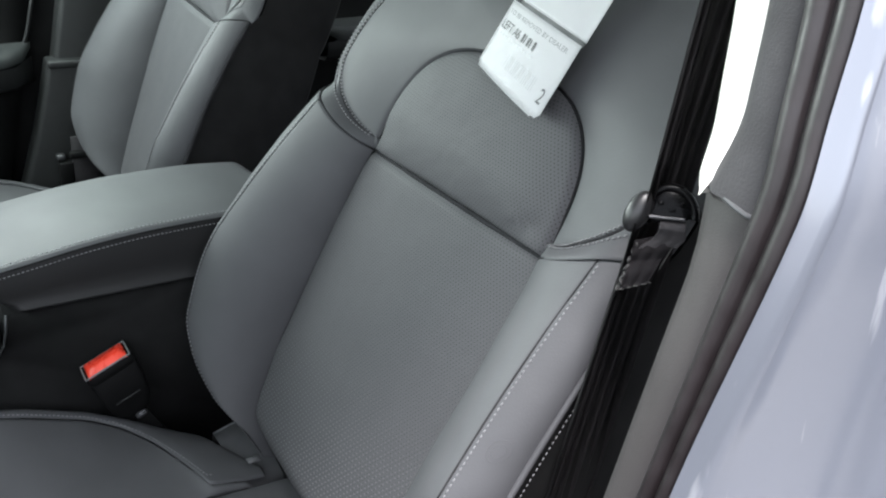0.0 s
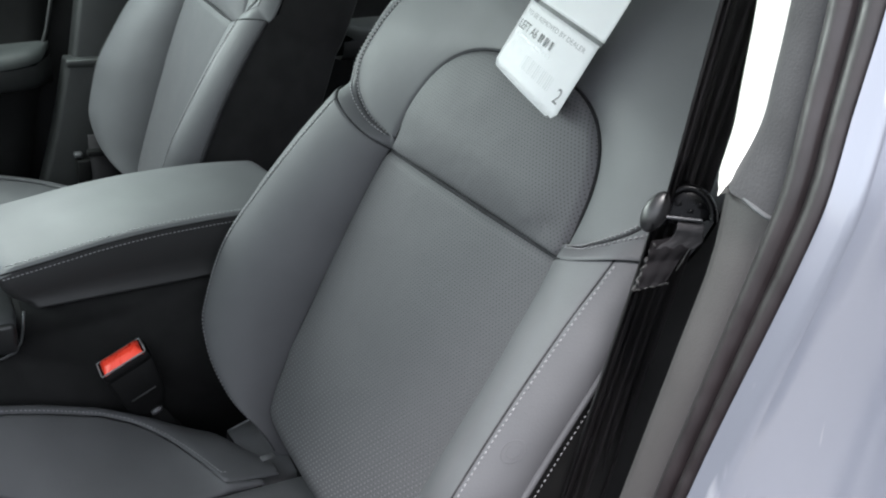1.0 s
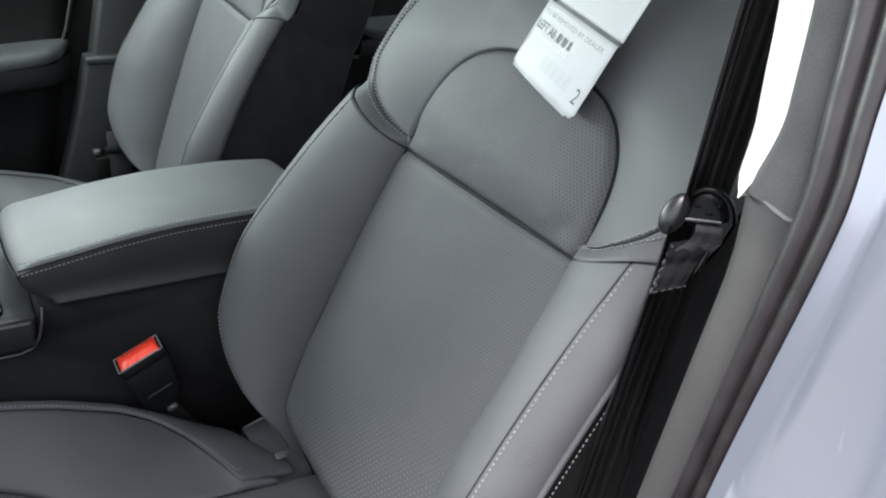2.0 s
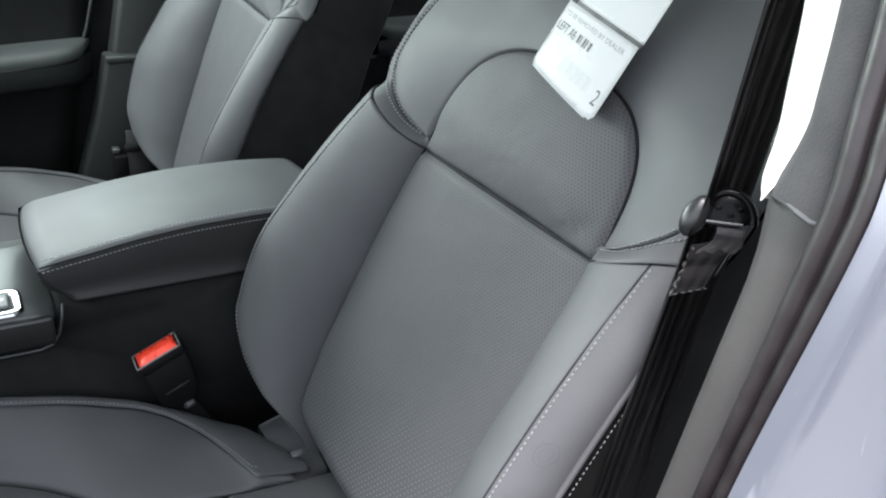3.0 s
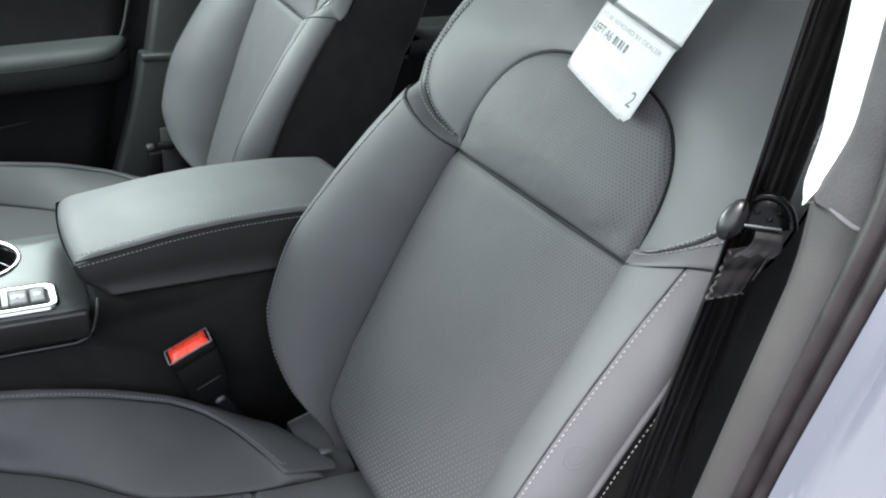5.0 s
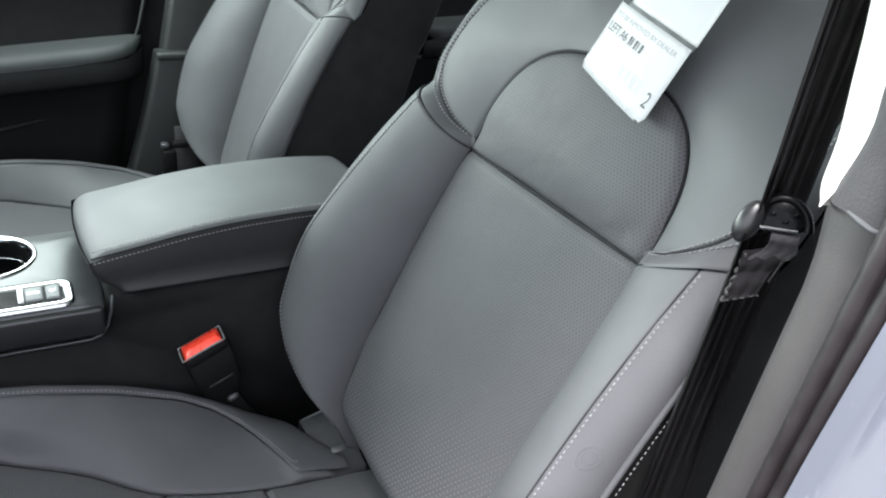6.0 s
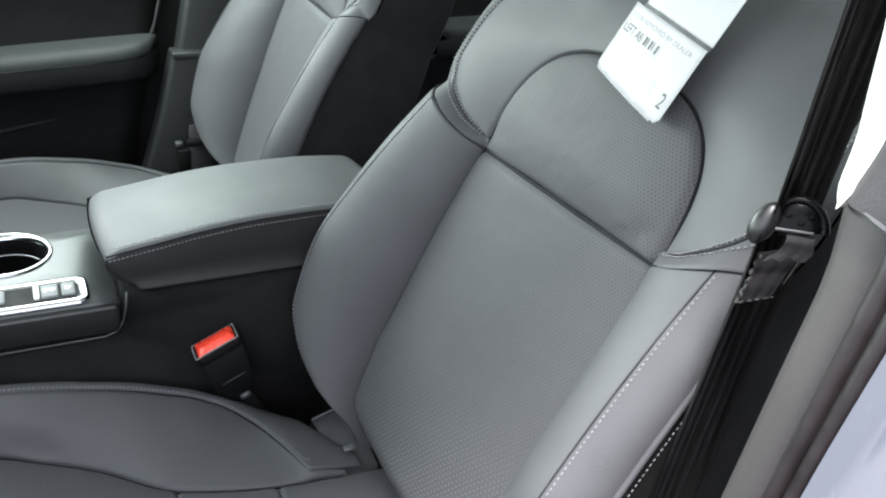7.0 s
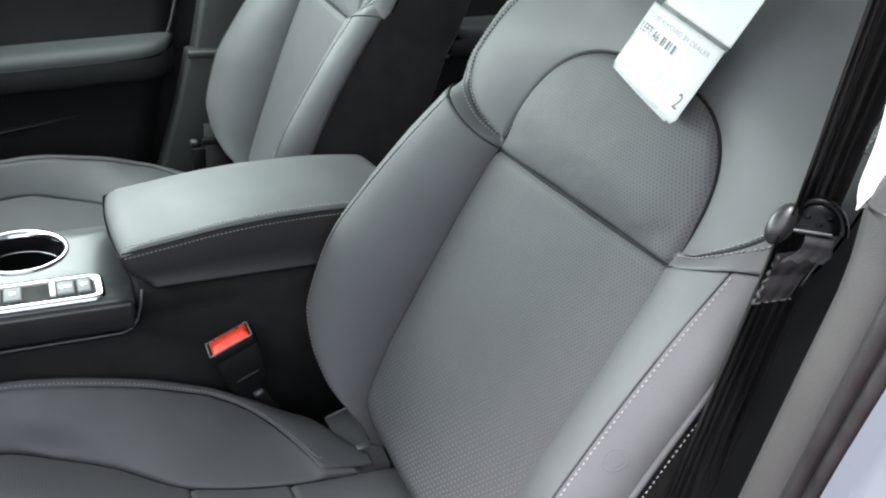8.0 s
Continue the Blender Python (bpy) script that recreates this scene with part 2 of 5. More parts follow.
def cushioned(f, uv, nu, nv, radius=0.010, depth=0.006, open_edges="", ring=False, flip=False, soft=None, ripple=1.0):
    """A padded panel: f(p, q) over the unit square gives its face, which sinks at the sewn edges. open_edges: of 'l r b t'; soft: another (radius, depth) for some edges."""
    soft = soft or {}
    seam = {k: soft[k] if k in soft else (radius, depth) for k in 'lrbt'}
    ps, qs = ([i / nu for i in range(nu)] if ring else spread(nu)), spread(nv)
    wide = sum((Vector(f((k + 1) / 20, 0.5)) - Vector(f(k / 20, 0.5))).length for k in range(20))
    high = sum((Vector(f(0.5, (k + 1) / 20)) - Vector(f(0.5, k / 20))).length for k in range(20))
    fine = (0.2, 0.4, 0.6, 0.8, 1.0)
    if not ring:
        ps = sorted(set(ps) | {seam["l"][0] * k / wide for k in fine} | {1 - seam["r"][0] * k / wide for k in fine})
    qs = sorted(set(qs) | {seam["b"][0] * k / high for k in fine} | {1 - seam["t"][0] * k / high for k in fine})
    P = [[Vector(f(p, q)) for p in ps] for q in qs]
    e = 1e-3
    rows = []
    cols = len(ps)
    across = [[0.0] * cols for _ in qs]
    total = []
    for i, r in enumerate(P):
        d = 0.0
        for j in range(1, cols):
            d += (r[j] - r[j - 1]).length
            across[i][j] = d
        total.append(d)
    along = [[0.0] * cols for _ in qs]
    tall = [0.0] * cols
    for j in range(cols):
        d = 0.0
        for i in range(1, len(qs)):
            d += (P[i][j] - P[i - 1][j]).length
            along[i][j] = d
        tall[j] = d
    for i, q in enumerate(qs):
        row = []
        for j, p in enumerate(ps):
            q0, q1 = max(0, q - e), min(1, q + e)
            p0, p1 = (p - e, p + e) if ring else (max(0, p - e), min(1, p + e))
            n = (Vector(f(p1, q)) - Vector(f(p0, q))).cross(Vector(f(p, q1)) - Vector(f(p, q0)))
            n = n.normalized() * (-1 if flip else 1) if n.length > 1e-12 else Vector((0, 0, 1))
            near = []
            if not ring:
                if "l" not in open_edges:
                    near.append((across[i][j], "l"))
                if "r" not in open_edges:
                    near.append((total[i] - across[i][j], "r"))
            if "b" not in open_edges:
                near.append((along[i][j], "b"))
            if "t" not in open_edges:
                near.append((tall[j] - along[i][j], "t"))
            sink = sum(seam[k][1] * (1 - d / seam[k][0]) ** 2 for d, k in near if d < seam[k][0])
            c = P[i][j]
            wave = ripple * (0.0008 * noise.noise(c * 22) + 0.0003 * noise.noise(c * 75))
            row.append(c - n * (min(sink, depth * 1.4) + wave))
        rows.append(row)
    bm = bmesh.new()
    uvs = [[uv(p, q) for p in ps] for q in qs] if uv else None
    sheet(bm, rows, closed=ring, uvs=uvs)
    return bm


def tube(bm, pts, r, sides=6, closed=False):
    """A round cord along points."""
    rows = []
    n = len(pts)
    up = None
    for i, p in enumerate(pts):
        a, b = (pts[(i - 1) % n], pts[(i + 1) % n]) if closed else (pts[max(0, i - 1)], pts[min(n - 1, i + 1)])
        d = (Vector(b) - Vector(a)).normalized()
        if up is None or abs(up.dot(d)) > 0.98:
            up = Vector((0, 0, 1)) if abs(d.z) < 0.9 else Vector((0, 1, 0))
        s = d.cross(up).normalized()
        up = s.cross(d).normalized()
        rows.append([Vector(p) + (s * math.cos(w) + up * math.sin(w)) * r for w in [2 * math.pi * k / sides for k in range(sides)]])
    if closed:
        rows.append(rows[0])
    vs = sheet(bm, rows, closed=True)
    if closed:
        bmesh.ops.remove_doubles(bm, verts=bm.verts, dist=1e-6)
    else:
        bm.faces.new(vs[0])
        bm.faces.new(vs[-1])
    return bm


def resample(pts, step):
    """Points at even steps along a line, each with its direction."""
    out = []
    left = 0.0
    for a, b in zip(pts, pts[1:]):
        a, b = Vector(a), Vector(b)
        L = (b - a).length
        if L < 1e-9:
            continue
        t = left
        while t < L:
            out.append((a + (b - a) * (t / L), (b - a) / L))
            t += step
        left = t - L
    return out


def stitches(bm, pts, normal_at, step=0.0049, long=0.0028, wide=0.00072, high=0.0007):
    """A row of short threads lying on a surface."""
    for c, d in resample(pts, step):
        n = Vector(normal_at(c))
        s = d.cross(n).normalized()
        n = s.cross(d).normalized()
        rows = []
        for t, k in ((-0.5, 0.3), (-0.32, 0.9), (0.0, 1.0), (0.32, 0.9), (0.5, 0.3)):
            o = c + d * (t * long)
            rows.append([o + s * (wide * k * math.cos(w)) + n * (high * k * math.sin(w)) for w in (0, 1.05, 2.09, 3.14, 4.19, 5.24)])
        sheet(bm, rows, closed=True)
    return bm


def loft_y(bm, profile, y0, y1):
    """A closed (x, z) outline extruded from y0 to y1."""
    a = [bm.verts.new((x, y0, z)) for x, z in profile]
    b = [bm.verts.new((x, y1, z)) for x, z in profile]
    n = len(profile)
    for i in range(n):
        j = (i + 1) % n
        bm.faces.new((a[i], a[j], b[j], b[i]))
    bm.faces.new(a)
    bm.faces.new(b[::-1])
    bmesh.ops.recalc_face_normals(bm, faces=bm.faces)
    return bm


# ---- ground and car shell ----
# Unseen ground; its grey is chosen for the light bounced onto jamb and rim.
def ground():
    bm = bmesh.new()
    sheet(bm, [[(x, y, 0) for x in (-400, -20, -4, 4, 20, 400)] for y in (-400, -20, -4, 4, 20, 400)])
    tagged(part("ground", bm, CONCRETE), "unseen grey concrete ground, toned for bounced light", "ground", kind="structure")


ground()


def blocker_wall():
    """An unseen wall behind the camera, added to hold back low sky light."""
    tagged(part("shading_wall", box(bmesh.new(), (-3.2, -3.2, 0), (3.2, -2.95, 1.2), 0.01), RENDER), "unseen grey rendered wall, added to hold back low sky light", "wall", kind="structure")


blocker_wall()

# ---- front seats ----
LEAN = radians(25)
BASE = 0.2055          # the backrest's foot above the seat's base
f_wi = hermite((0, 0.108), (0.02, 0.122), (0.05, 0.142), (0.09, 0.151), (0.15, 0.157), (0.27, 0.158), (0.36, 0.154), (0.41, 0.148))
f_wc = hermite((0, 0.112), (0.02, 0.127), (0.045, 0.164), (0.08, 0.207), (0.12, 0.233), (0.2, 0.247), (0.28, 0.242), (0.36, 0.236), (0.45, 0.230))
f_nc = hermite((0, -0.02), (0.02, 0.004), (0.045, 0.046), (0.08, 0.074), (0.12, 0.088), (0.2, 0.092), (0.28, 0.080), (0.36, 0.061), (0.45, 0.034))
f_wo = hermite((0, 0.150), (0.02, 0.170), (0.045, 0.206), (0.08, 0.244), (0.12, 0.264), (0.2, 0.277), (0.28, 0.276), (0.36, 0.272), (0.45, 0.262))
f_no = hermite((0, -0.06), (0.02, -0.035), (0.045, 0.0), (0.08, 0.030), (0.12, 0.044), (0.2, 0.051), (0.28, 0.046), (0.36, 0.033), (0.45, 0.009))


def on_back(u, s, n):
    """A place on the backrest: across, up along it, and proud of it."""
    return Vector((s * math.sin(LEAN) - n * math.cos(LEAN), u, BASE + s * math.cos(LEAN) + n * math.sin(LEAN)))


def seam_s(u):
    return 0.400 - 0.03 * u


f_low = hermite((0.10, 0.400), (0.15, 0.4005), (0.175, 0.405), (0.20, 0.4125), (0.23, 0.424), (0.258, 0.436), (0.28, 0.446))


def tilt_s(u):
    """The seams' slant across the backrest, with a lift towards the door."""
    return -0.03 * u + 0.07 * max(0, -u - 0.155)


def lower_s(u):
    """Where the bolster ends below the shoulder band."""
    return f_low(abs(u)) + tilt_s(u)


def across(a, s, side=0):
    """The cross-section: a runs 0 to 1 over the insert, to 2 up the bolster to its crest seam, to 3 round to the piping."""
    wi, wc, nc, wo, no = f_wi(s), f_wc(s) - 0.003 * side, f_nc(s), f_wo(s), f_no(s)
    if side > 0:
        wc -= 0.002 * math.exp(-((s - 0.14) / 0.09) ** 2)
    foot = -3.0 * max(0, 0.05 - s) ** 2 * 8
    ins = 0.006
    if a <= 1:
        return wi * a, foot + ins * (1 - a * a)
    if a <= 2:
        g = wc - wi
        return bez((wi, foot - 0.004), (wi + 0.08 * g, foot + 0.44 * nc), (wi + 0.50 * g, foot * 0.3 + 0.90 * nc), (wc, nc), a - 1)
    g, h = wo - wc, nc - no
    return bez((wc, nc), (wc + 0.40 * g, nc - 0.08 * h), (wo - 0.001, no + 0.55 * h), (wo, no), a - 2)


def insert_face(p, q):
    a = 2 * p - 1
    s1 = seam_s(a * 0.15)
    s = 0.004 + (s1 - 0.004) * q
    u, n = across(abs(a), s)
    return on_back(math.copysign(u, a), s, n)


def bolster_face(side, a0, a1, top):
    def f(p, q):
        a = a0 + (a1 - a0) * (p if side > 0 else 1 - p)
        s = 0.2
        for _ in range(4):
            u, n = across(a, min(s, 0.46), side)
            s = 0.002 + (top(side * u) - 0.002) * q
        u, n = across(a, s, side)
        return on_back(side * u, s, n)
    return f


def superell(phi, w, h, s0, power):
    c, d = math.cos(phi), math.sin(phi)
    k = (abs(c) ** power + abs(d) ** power) ** (-1 / power)
    return w * k * c, s0 + h * k * d


# the yoke's sewn edge and the band's outer edge, from the arch's foot up and over to the middle
f_yu = hermite((0, 0.151), (0.08, 0.180), (0.16, 0.203), (0.25, 0.225), (0.32, 0.239), (0.40, 0.2475), (0.50, 0.250), (0.62, 0.244), (0.75, 0.230), (0.86, 0.18), (1.0, 0.0))
f_ys = hermite((0, 0.4155), (0.08, 0.421), (0.16, 0.4315), (0.25, 0.447), (0.32, 0.464), (0.40, 0.486), (0.50, 0.522), (0.62, 0.572), (0.75, 0.630), (0.86, 0.672), (1.0, 0.690))
f_bu = hermite((0, 0.147), (0.08, 0.182), (0.16, 0.214), (0.25, 0.246), (0.32, 0.266), (0.40, 0.273), (0.50, 0.274), (0.62, 0.267), (0.75, 0.249), (0.86, 0.195), (1.0, 0.0))
f_bs = hermite((0, 0.4005), (0.08, 0.4068), (0.16, 0.4175), (0.25, 0.4310), (0.32, 0.4390), (0.40, 0.474), (0.50, 0.524), (0.62, 0.581), (0.75, 0.648), (0.86, 0.694), (1.0, 0.712))


ARCH = {1: 0.1470, -1: 0.1535}
ARCH_HIGH, ARCH_POWER = 0.1365, 2.8
# the yoke's rise from the arch towards its edge, and its fall behind the shoulder
f_rise = hermite((0, 0.000), (0.08, 0.012), (0.16, 0.021), (0.25, 0.026), (0.34, 0.027), (0.5, 0.023), (0.62, 0.016), (0.75, 0.010), (1.0, 0.007))
f_fall = hermite((0, 0.0), (0.2, 0.001), (0.4, 0.004), (0.55, 0.009), (0.75, 0.024), (1.0, 0.048))


def yoke_uv(p, r):
    """p runs 0 to 1 from one foot of the arch over the top to the other, r from the arch to the sewn edge."""
    side = 1 if p < 0.5 else -1
    t = 2 * p if p < 0.5 else 2 - 2 * p
    u0, s0 = superell(math.pi / 2 * smooth01(t) ** 0.9, ARCH[side], ARCH_HIGH, 0.412, ARCH_POWER)
    u, s = u0 + (max(f_yu(t), u0 + 0.002 * (1 - t)) - u0) * r, s0 + (f_ys(t) - s0) * r
    return side * u, s + tilt_s(side * u)


def yoke_point(p, r):
    """The yoke's face swells gently from the arch's seam and rolls off at the shoulder."""
    u, s = yoke_uv(p, r)
    t = 2 * p if p < 0.5 else 2 - 2 * p
    return u, s, 0.002 + f_rise(t) * r * (1.35 - 0.35 * r) - f_fall(t) * r * r


def yoke_face(p, q):
    return on_back(*yoke_point(p, q))


def band_face(side):
    """The band outside the yoke: over the bolster's top and up the shoulder."""
    def f(p, q):
        t = p if side > 0 else 1 - p
        u0, s0, u1, s1 = f_yu(t), f_ys(t), f_bu(t), f_bs(t)
        n0 = yoke_point(t / 2, 1.0)[2]
        k = smooth01((t - 0.25) / 0.15)
        a = 1.0
        best = 0.0
        if k < 1:
            lo, hi = 1.0, 3.0
            for _ in range(14):
                a = (lo + hi) / 2
                if across(a, s1, side)[0] < u1:
                    lo = a
                else:
                    hi = a
            best = across(a, s1, side)[1]
        n1 = best * (1 - k) + k * (0.006 - 0.02 * smooth01((t - 0.5) / 0.3))
        u, s, n = u0 + (u1 - u0) * q, s0 + (s1 - s0) * q, n0 + (n1 - n0) * q
        n += 1.2 * abs(n0 - n1) * q * (1 - q) * k + 0.0015 * q * (1 - q) * 4 * (1 - k)
        return on_back(side * u, s + tilt_s(side * u), n)
    return f


def arch_face(p, q):
    """The perforated pad under the arch, in rings about its middle."""
    phi = 2 * math.pi * p
    c = (0.0, 0.455)
    d = (math.cos(phi), math.sin(phi))
    lo, hi = 0.0, 0.4
    for _ in range(22):
        m = (lo + hi) / 2
        u, s = c[0] + d[0] * m, c[1] + d[1] * m
        inside = s > seam_s(u) and (abs(u / ARCH[1 if u > 0 else -1]) ** ARCH_POWER + abs(max(0, s + 0.03 * u - 0.412) / ARCH_HIGH) ** ARCH_POWER) < 1
        lo, hi = (m, hi) if inside else (lo, m)
    r = lo * max(q, 0.001)
    u, s = c[0] + d[0] * r, c[1] + d[1] * r
    d2 = (u + 0.118) * 0.6 + (s - 0.418) * 0.8
    d1 = (u + 0.118) * 0.8 - (s - 0.418) * 0.6
    pucker = -0.0035 * math.exp(-(d2 / 0.0045) ** 2 - (d1 / 0.020) ** 2)
    n = pucker + 0.002 + 0.009 * (1 - q ** 4) + 0.004 * smooth01((s - 0.41) / 0.04)
    return on_back(u, s, n)


def uv_of(face):
    def f(p, q):
        v = face(p, q)
        return v.y, (v.z - BASE) / math.cos(LEAN)
    return f


# the cushion: x runs forward from the backrest's foot
CZ = BASE - 0.5055     # height of the world's floor in the seat's own measure
f_zc = hermite((-0.56, 0.500), (-0.50, 0.525), (-0.40, 0.530), (-0.30, 0.512), (-0.2, 0.494), (-0.1, 0.487), (0.06, 0.480))
f_ci = hermite((-0.56, 0.200), (-0.45, 0.206), (-0.388, 0.203), (-0.33, 0.187), (-0.275, 0.165), (-0.2, 0.119), (-0.09, 0.094), (-0.05, 0.090))
f_cc = hermite((-0.56, 0.225), (-0.38, 0.238), (-0.26, 0.238), (-0.16, 0.236), (-0.128, 0.228), (-0.097, 0.200), (-0.07, 0.150), (-0.05, 0.100))
f_cz = hermite((-0.56, 0.560), (-0.46, 0.588), (-0.38, 0.587), (-0.26, 0.565), (-0.16, 0.530), (-0.128, 0.516), (-0.097, 0.505), (-0.05, 0.494))


f_cw = hermite((-0.56, 0.262), (-0.2, 0.262), (-0.12, 0.257), (-0.075, 0.243), (-0.035, 0.221), (0.0, 0.162), (0.02, 0.122))
f_drop = hermite((-0.56, 0.055), (-0.12, 0.055), (-0.04, 0.035), (0.02, 0.022))


def on_seat(x, u, z):
    return Vector((x, u, z + CZ))


def cushion_mid(x0, x1):
    def f(p, q):
        x = x0 + (x1 - x0) * p
        a = 2 * q - 1
        w = f_ci(x)
        front = -5.0 * max(0, -0.47 - x) ** 2
        return on_seat(x, -w * a, f_zc(x) + 0.010 * (1 - a * a) + front)
    return f


def cushion_bolster(side):
    def f(p, q):
        x = -0.56 + 0.556 * p
        t = q if side < 0 else 1 - q
        xe = min(x, -0.05)
        wi, wc, zi, zc = f_ci(x), max(f_ci(xe) + 0.008, f_cc(xe)), f_zc(x), f_cz(xe) - 0.25 * max(0, x + 0.05)
        g = wc - wi
        front = -5.0 * max(0, -0.47 - x) ** 2
        u, z = bez((wi, zi - 0.002), (wi + 0.28 * g, zi + 0.34 * (zc - zi)), (wi + 0.62 * g, zi + 0.74 * (zc - zi)), (wc, zc), t)
        dent = -0.006 * math.exp(-((x + 0.335) / 0.022) ** 2 - ((t - 0.22) / 0.16) ** 2) + 0.003 * math.exp(-((x + 0.33) / 0.03) ** 2 - ((t - 0.5) / 0.14) ** 2)
        return on_seat(x, side * u, z + front + dent * (side > 0))
    return f


def cushion_outer(side):
    def f(p, q):
        x = -0.56 + 0.578 * p
        t = q if side < 0 else 1 - q
        wc, zc = max(f_ci(min(x, -0.05)) + 0.008, f_cc(min(x, -0.05))), f_cz(min(x, -0.05)) - 0.25 * max(0, x + 0.05)
        wo, drop = f_cw(x), f_drop(x)
        front = -5.0 * max(0, -0.47 - x) ** 2
        u, z = bez((wc, zc), (wc + 0.55 * (wo - wc), zc + 0.009), (wo, zc + 0.04 * drop), (wo, zc - drop), t)
        return on_seat(x, side * u, z + front)
    return f


def skirt(bm):
    """The dark valance round the cushion and its base."""
    outline = []
    for side in (1, -1):
        xs = np.linspace(-0.56, 0.018, 26)
        for x in (xs if side > 0 else xs[::-1]):
            wo = f_cw(x)
            z = f_cz(min(x, -0.05)) - 0.25 * max(0, x + 0.05) - f_drop(x) - 5.0 * max(0, -0.47 - x) ** 2
            outline.append((x, side * wo, z))
    rows = []
    for drop, shrink in ((0.002, 1.0), (-0.03, 1.004), (-0.07, 0.99), (-0.10, 0.95), (-0.24, 0.90)):
        rows.append([on_seat(-0.26 + (x + 0.26) * shrink, y * shrink, max(z + drop, 0.305) if drop > -0.2 else 0.30) for x, y, z in outline])
    vs = sheet(bm, rows, closed=True)
    bm.faces.new(vs[-1])
    return bm


def back_shell(bm):
    """The dark back and sides of the backrest."""
    loop = []
    for k in range(24):
        s = 0.002 + 0.425 * k / 23
        loop.append((f_wo(s), s, f_no(s)))
    for k in range(1, 40):
        side = 1 if k < 20 else -1
        t = 0.33 + 0.67 * (k / 20 if k < 20 else 2 - k / 20)
        loop.append((side * f_bu(t), f_bs(t) + tilt_s(side * f_bu(t)), 0.006 - 0.02 * smooth01((t - 0.5) / 0.3)))
    for k in range(24):
        s = 0.427 - 0.425 * k / 23
        loop.append((-f_wo(s), s, f_no(s)))
    rows = []
    for n, w, grow in ((None, 1.0, 0), (-0.03, 1.0, 0.004), (-0.08, 0.985, 0), (-0.115, 0.95, 0), (-0.13, 0.86, 0), (-0.135, 0.5, 0)):
        rows.append([on_back(u * w + math.copysign(grow, u), 0.3 + (s - 0.3) * w + grow * (s > 0.6), (nn - 0.003) if n is None else min(n, nn - 0.02)) for u, s, nn in loop])
    vs = sheet(bm, rows, closed=True)
    bm.faces.new(vs[-1])
    return bm


def back_normal(c):
    return (-math.cos(LEAN), 0, math.sin(LEAN))


def offset_curve(face, fixed, value, lo=0.0, hi=1.0, n=80):
    """A line on a panel's face at one value of p or q."""
    return [face(value, t) if fixed == "p" else face(t, value) for t in np.linspace(lo, hi, n)]


def face_normal(face, flip=1):
    """The panel's outward side near a place, from the seat's middle."""
    def f(c):
        u = c.y
        side = math.copysign(1, u)
        out = smooth01((abs(u) - 0.20) / 0.07)
        v = Vector(back_normal(c)) * (1 - 0.75 * out) + Vector((0, side, 0)) * out
        return v.normalized()
    return f


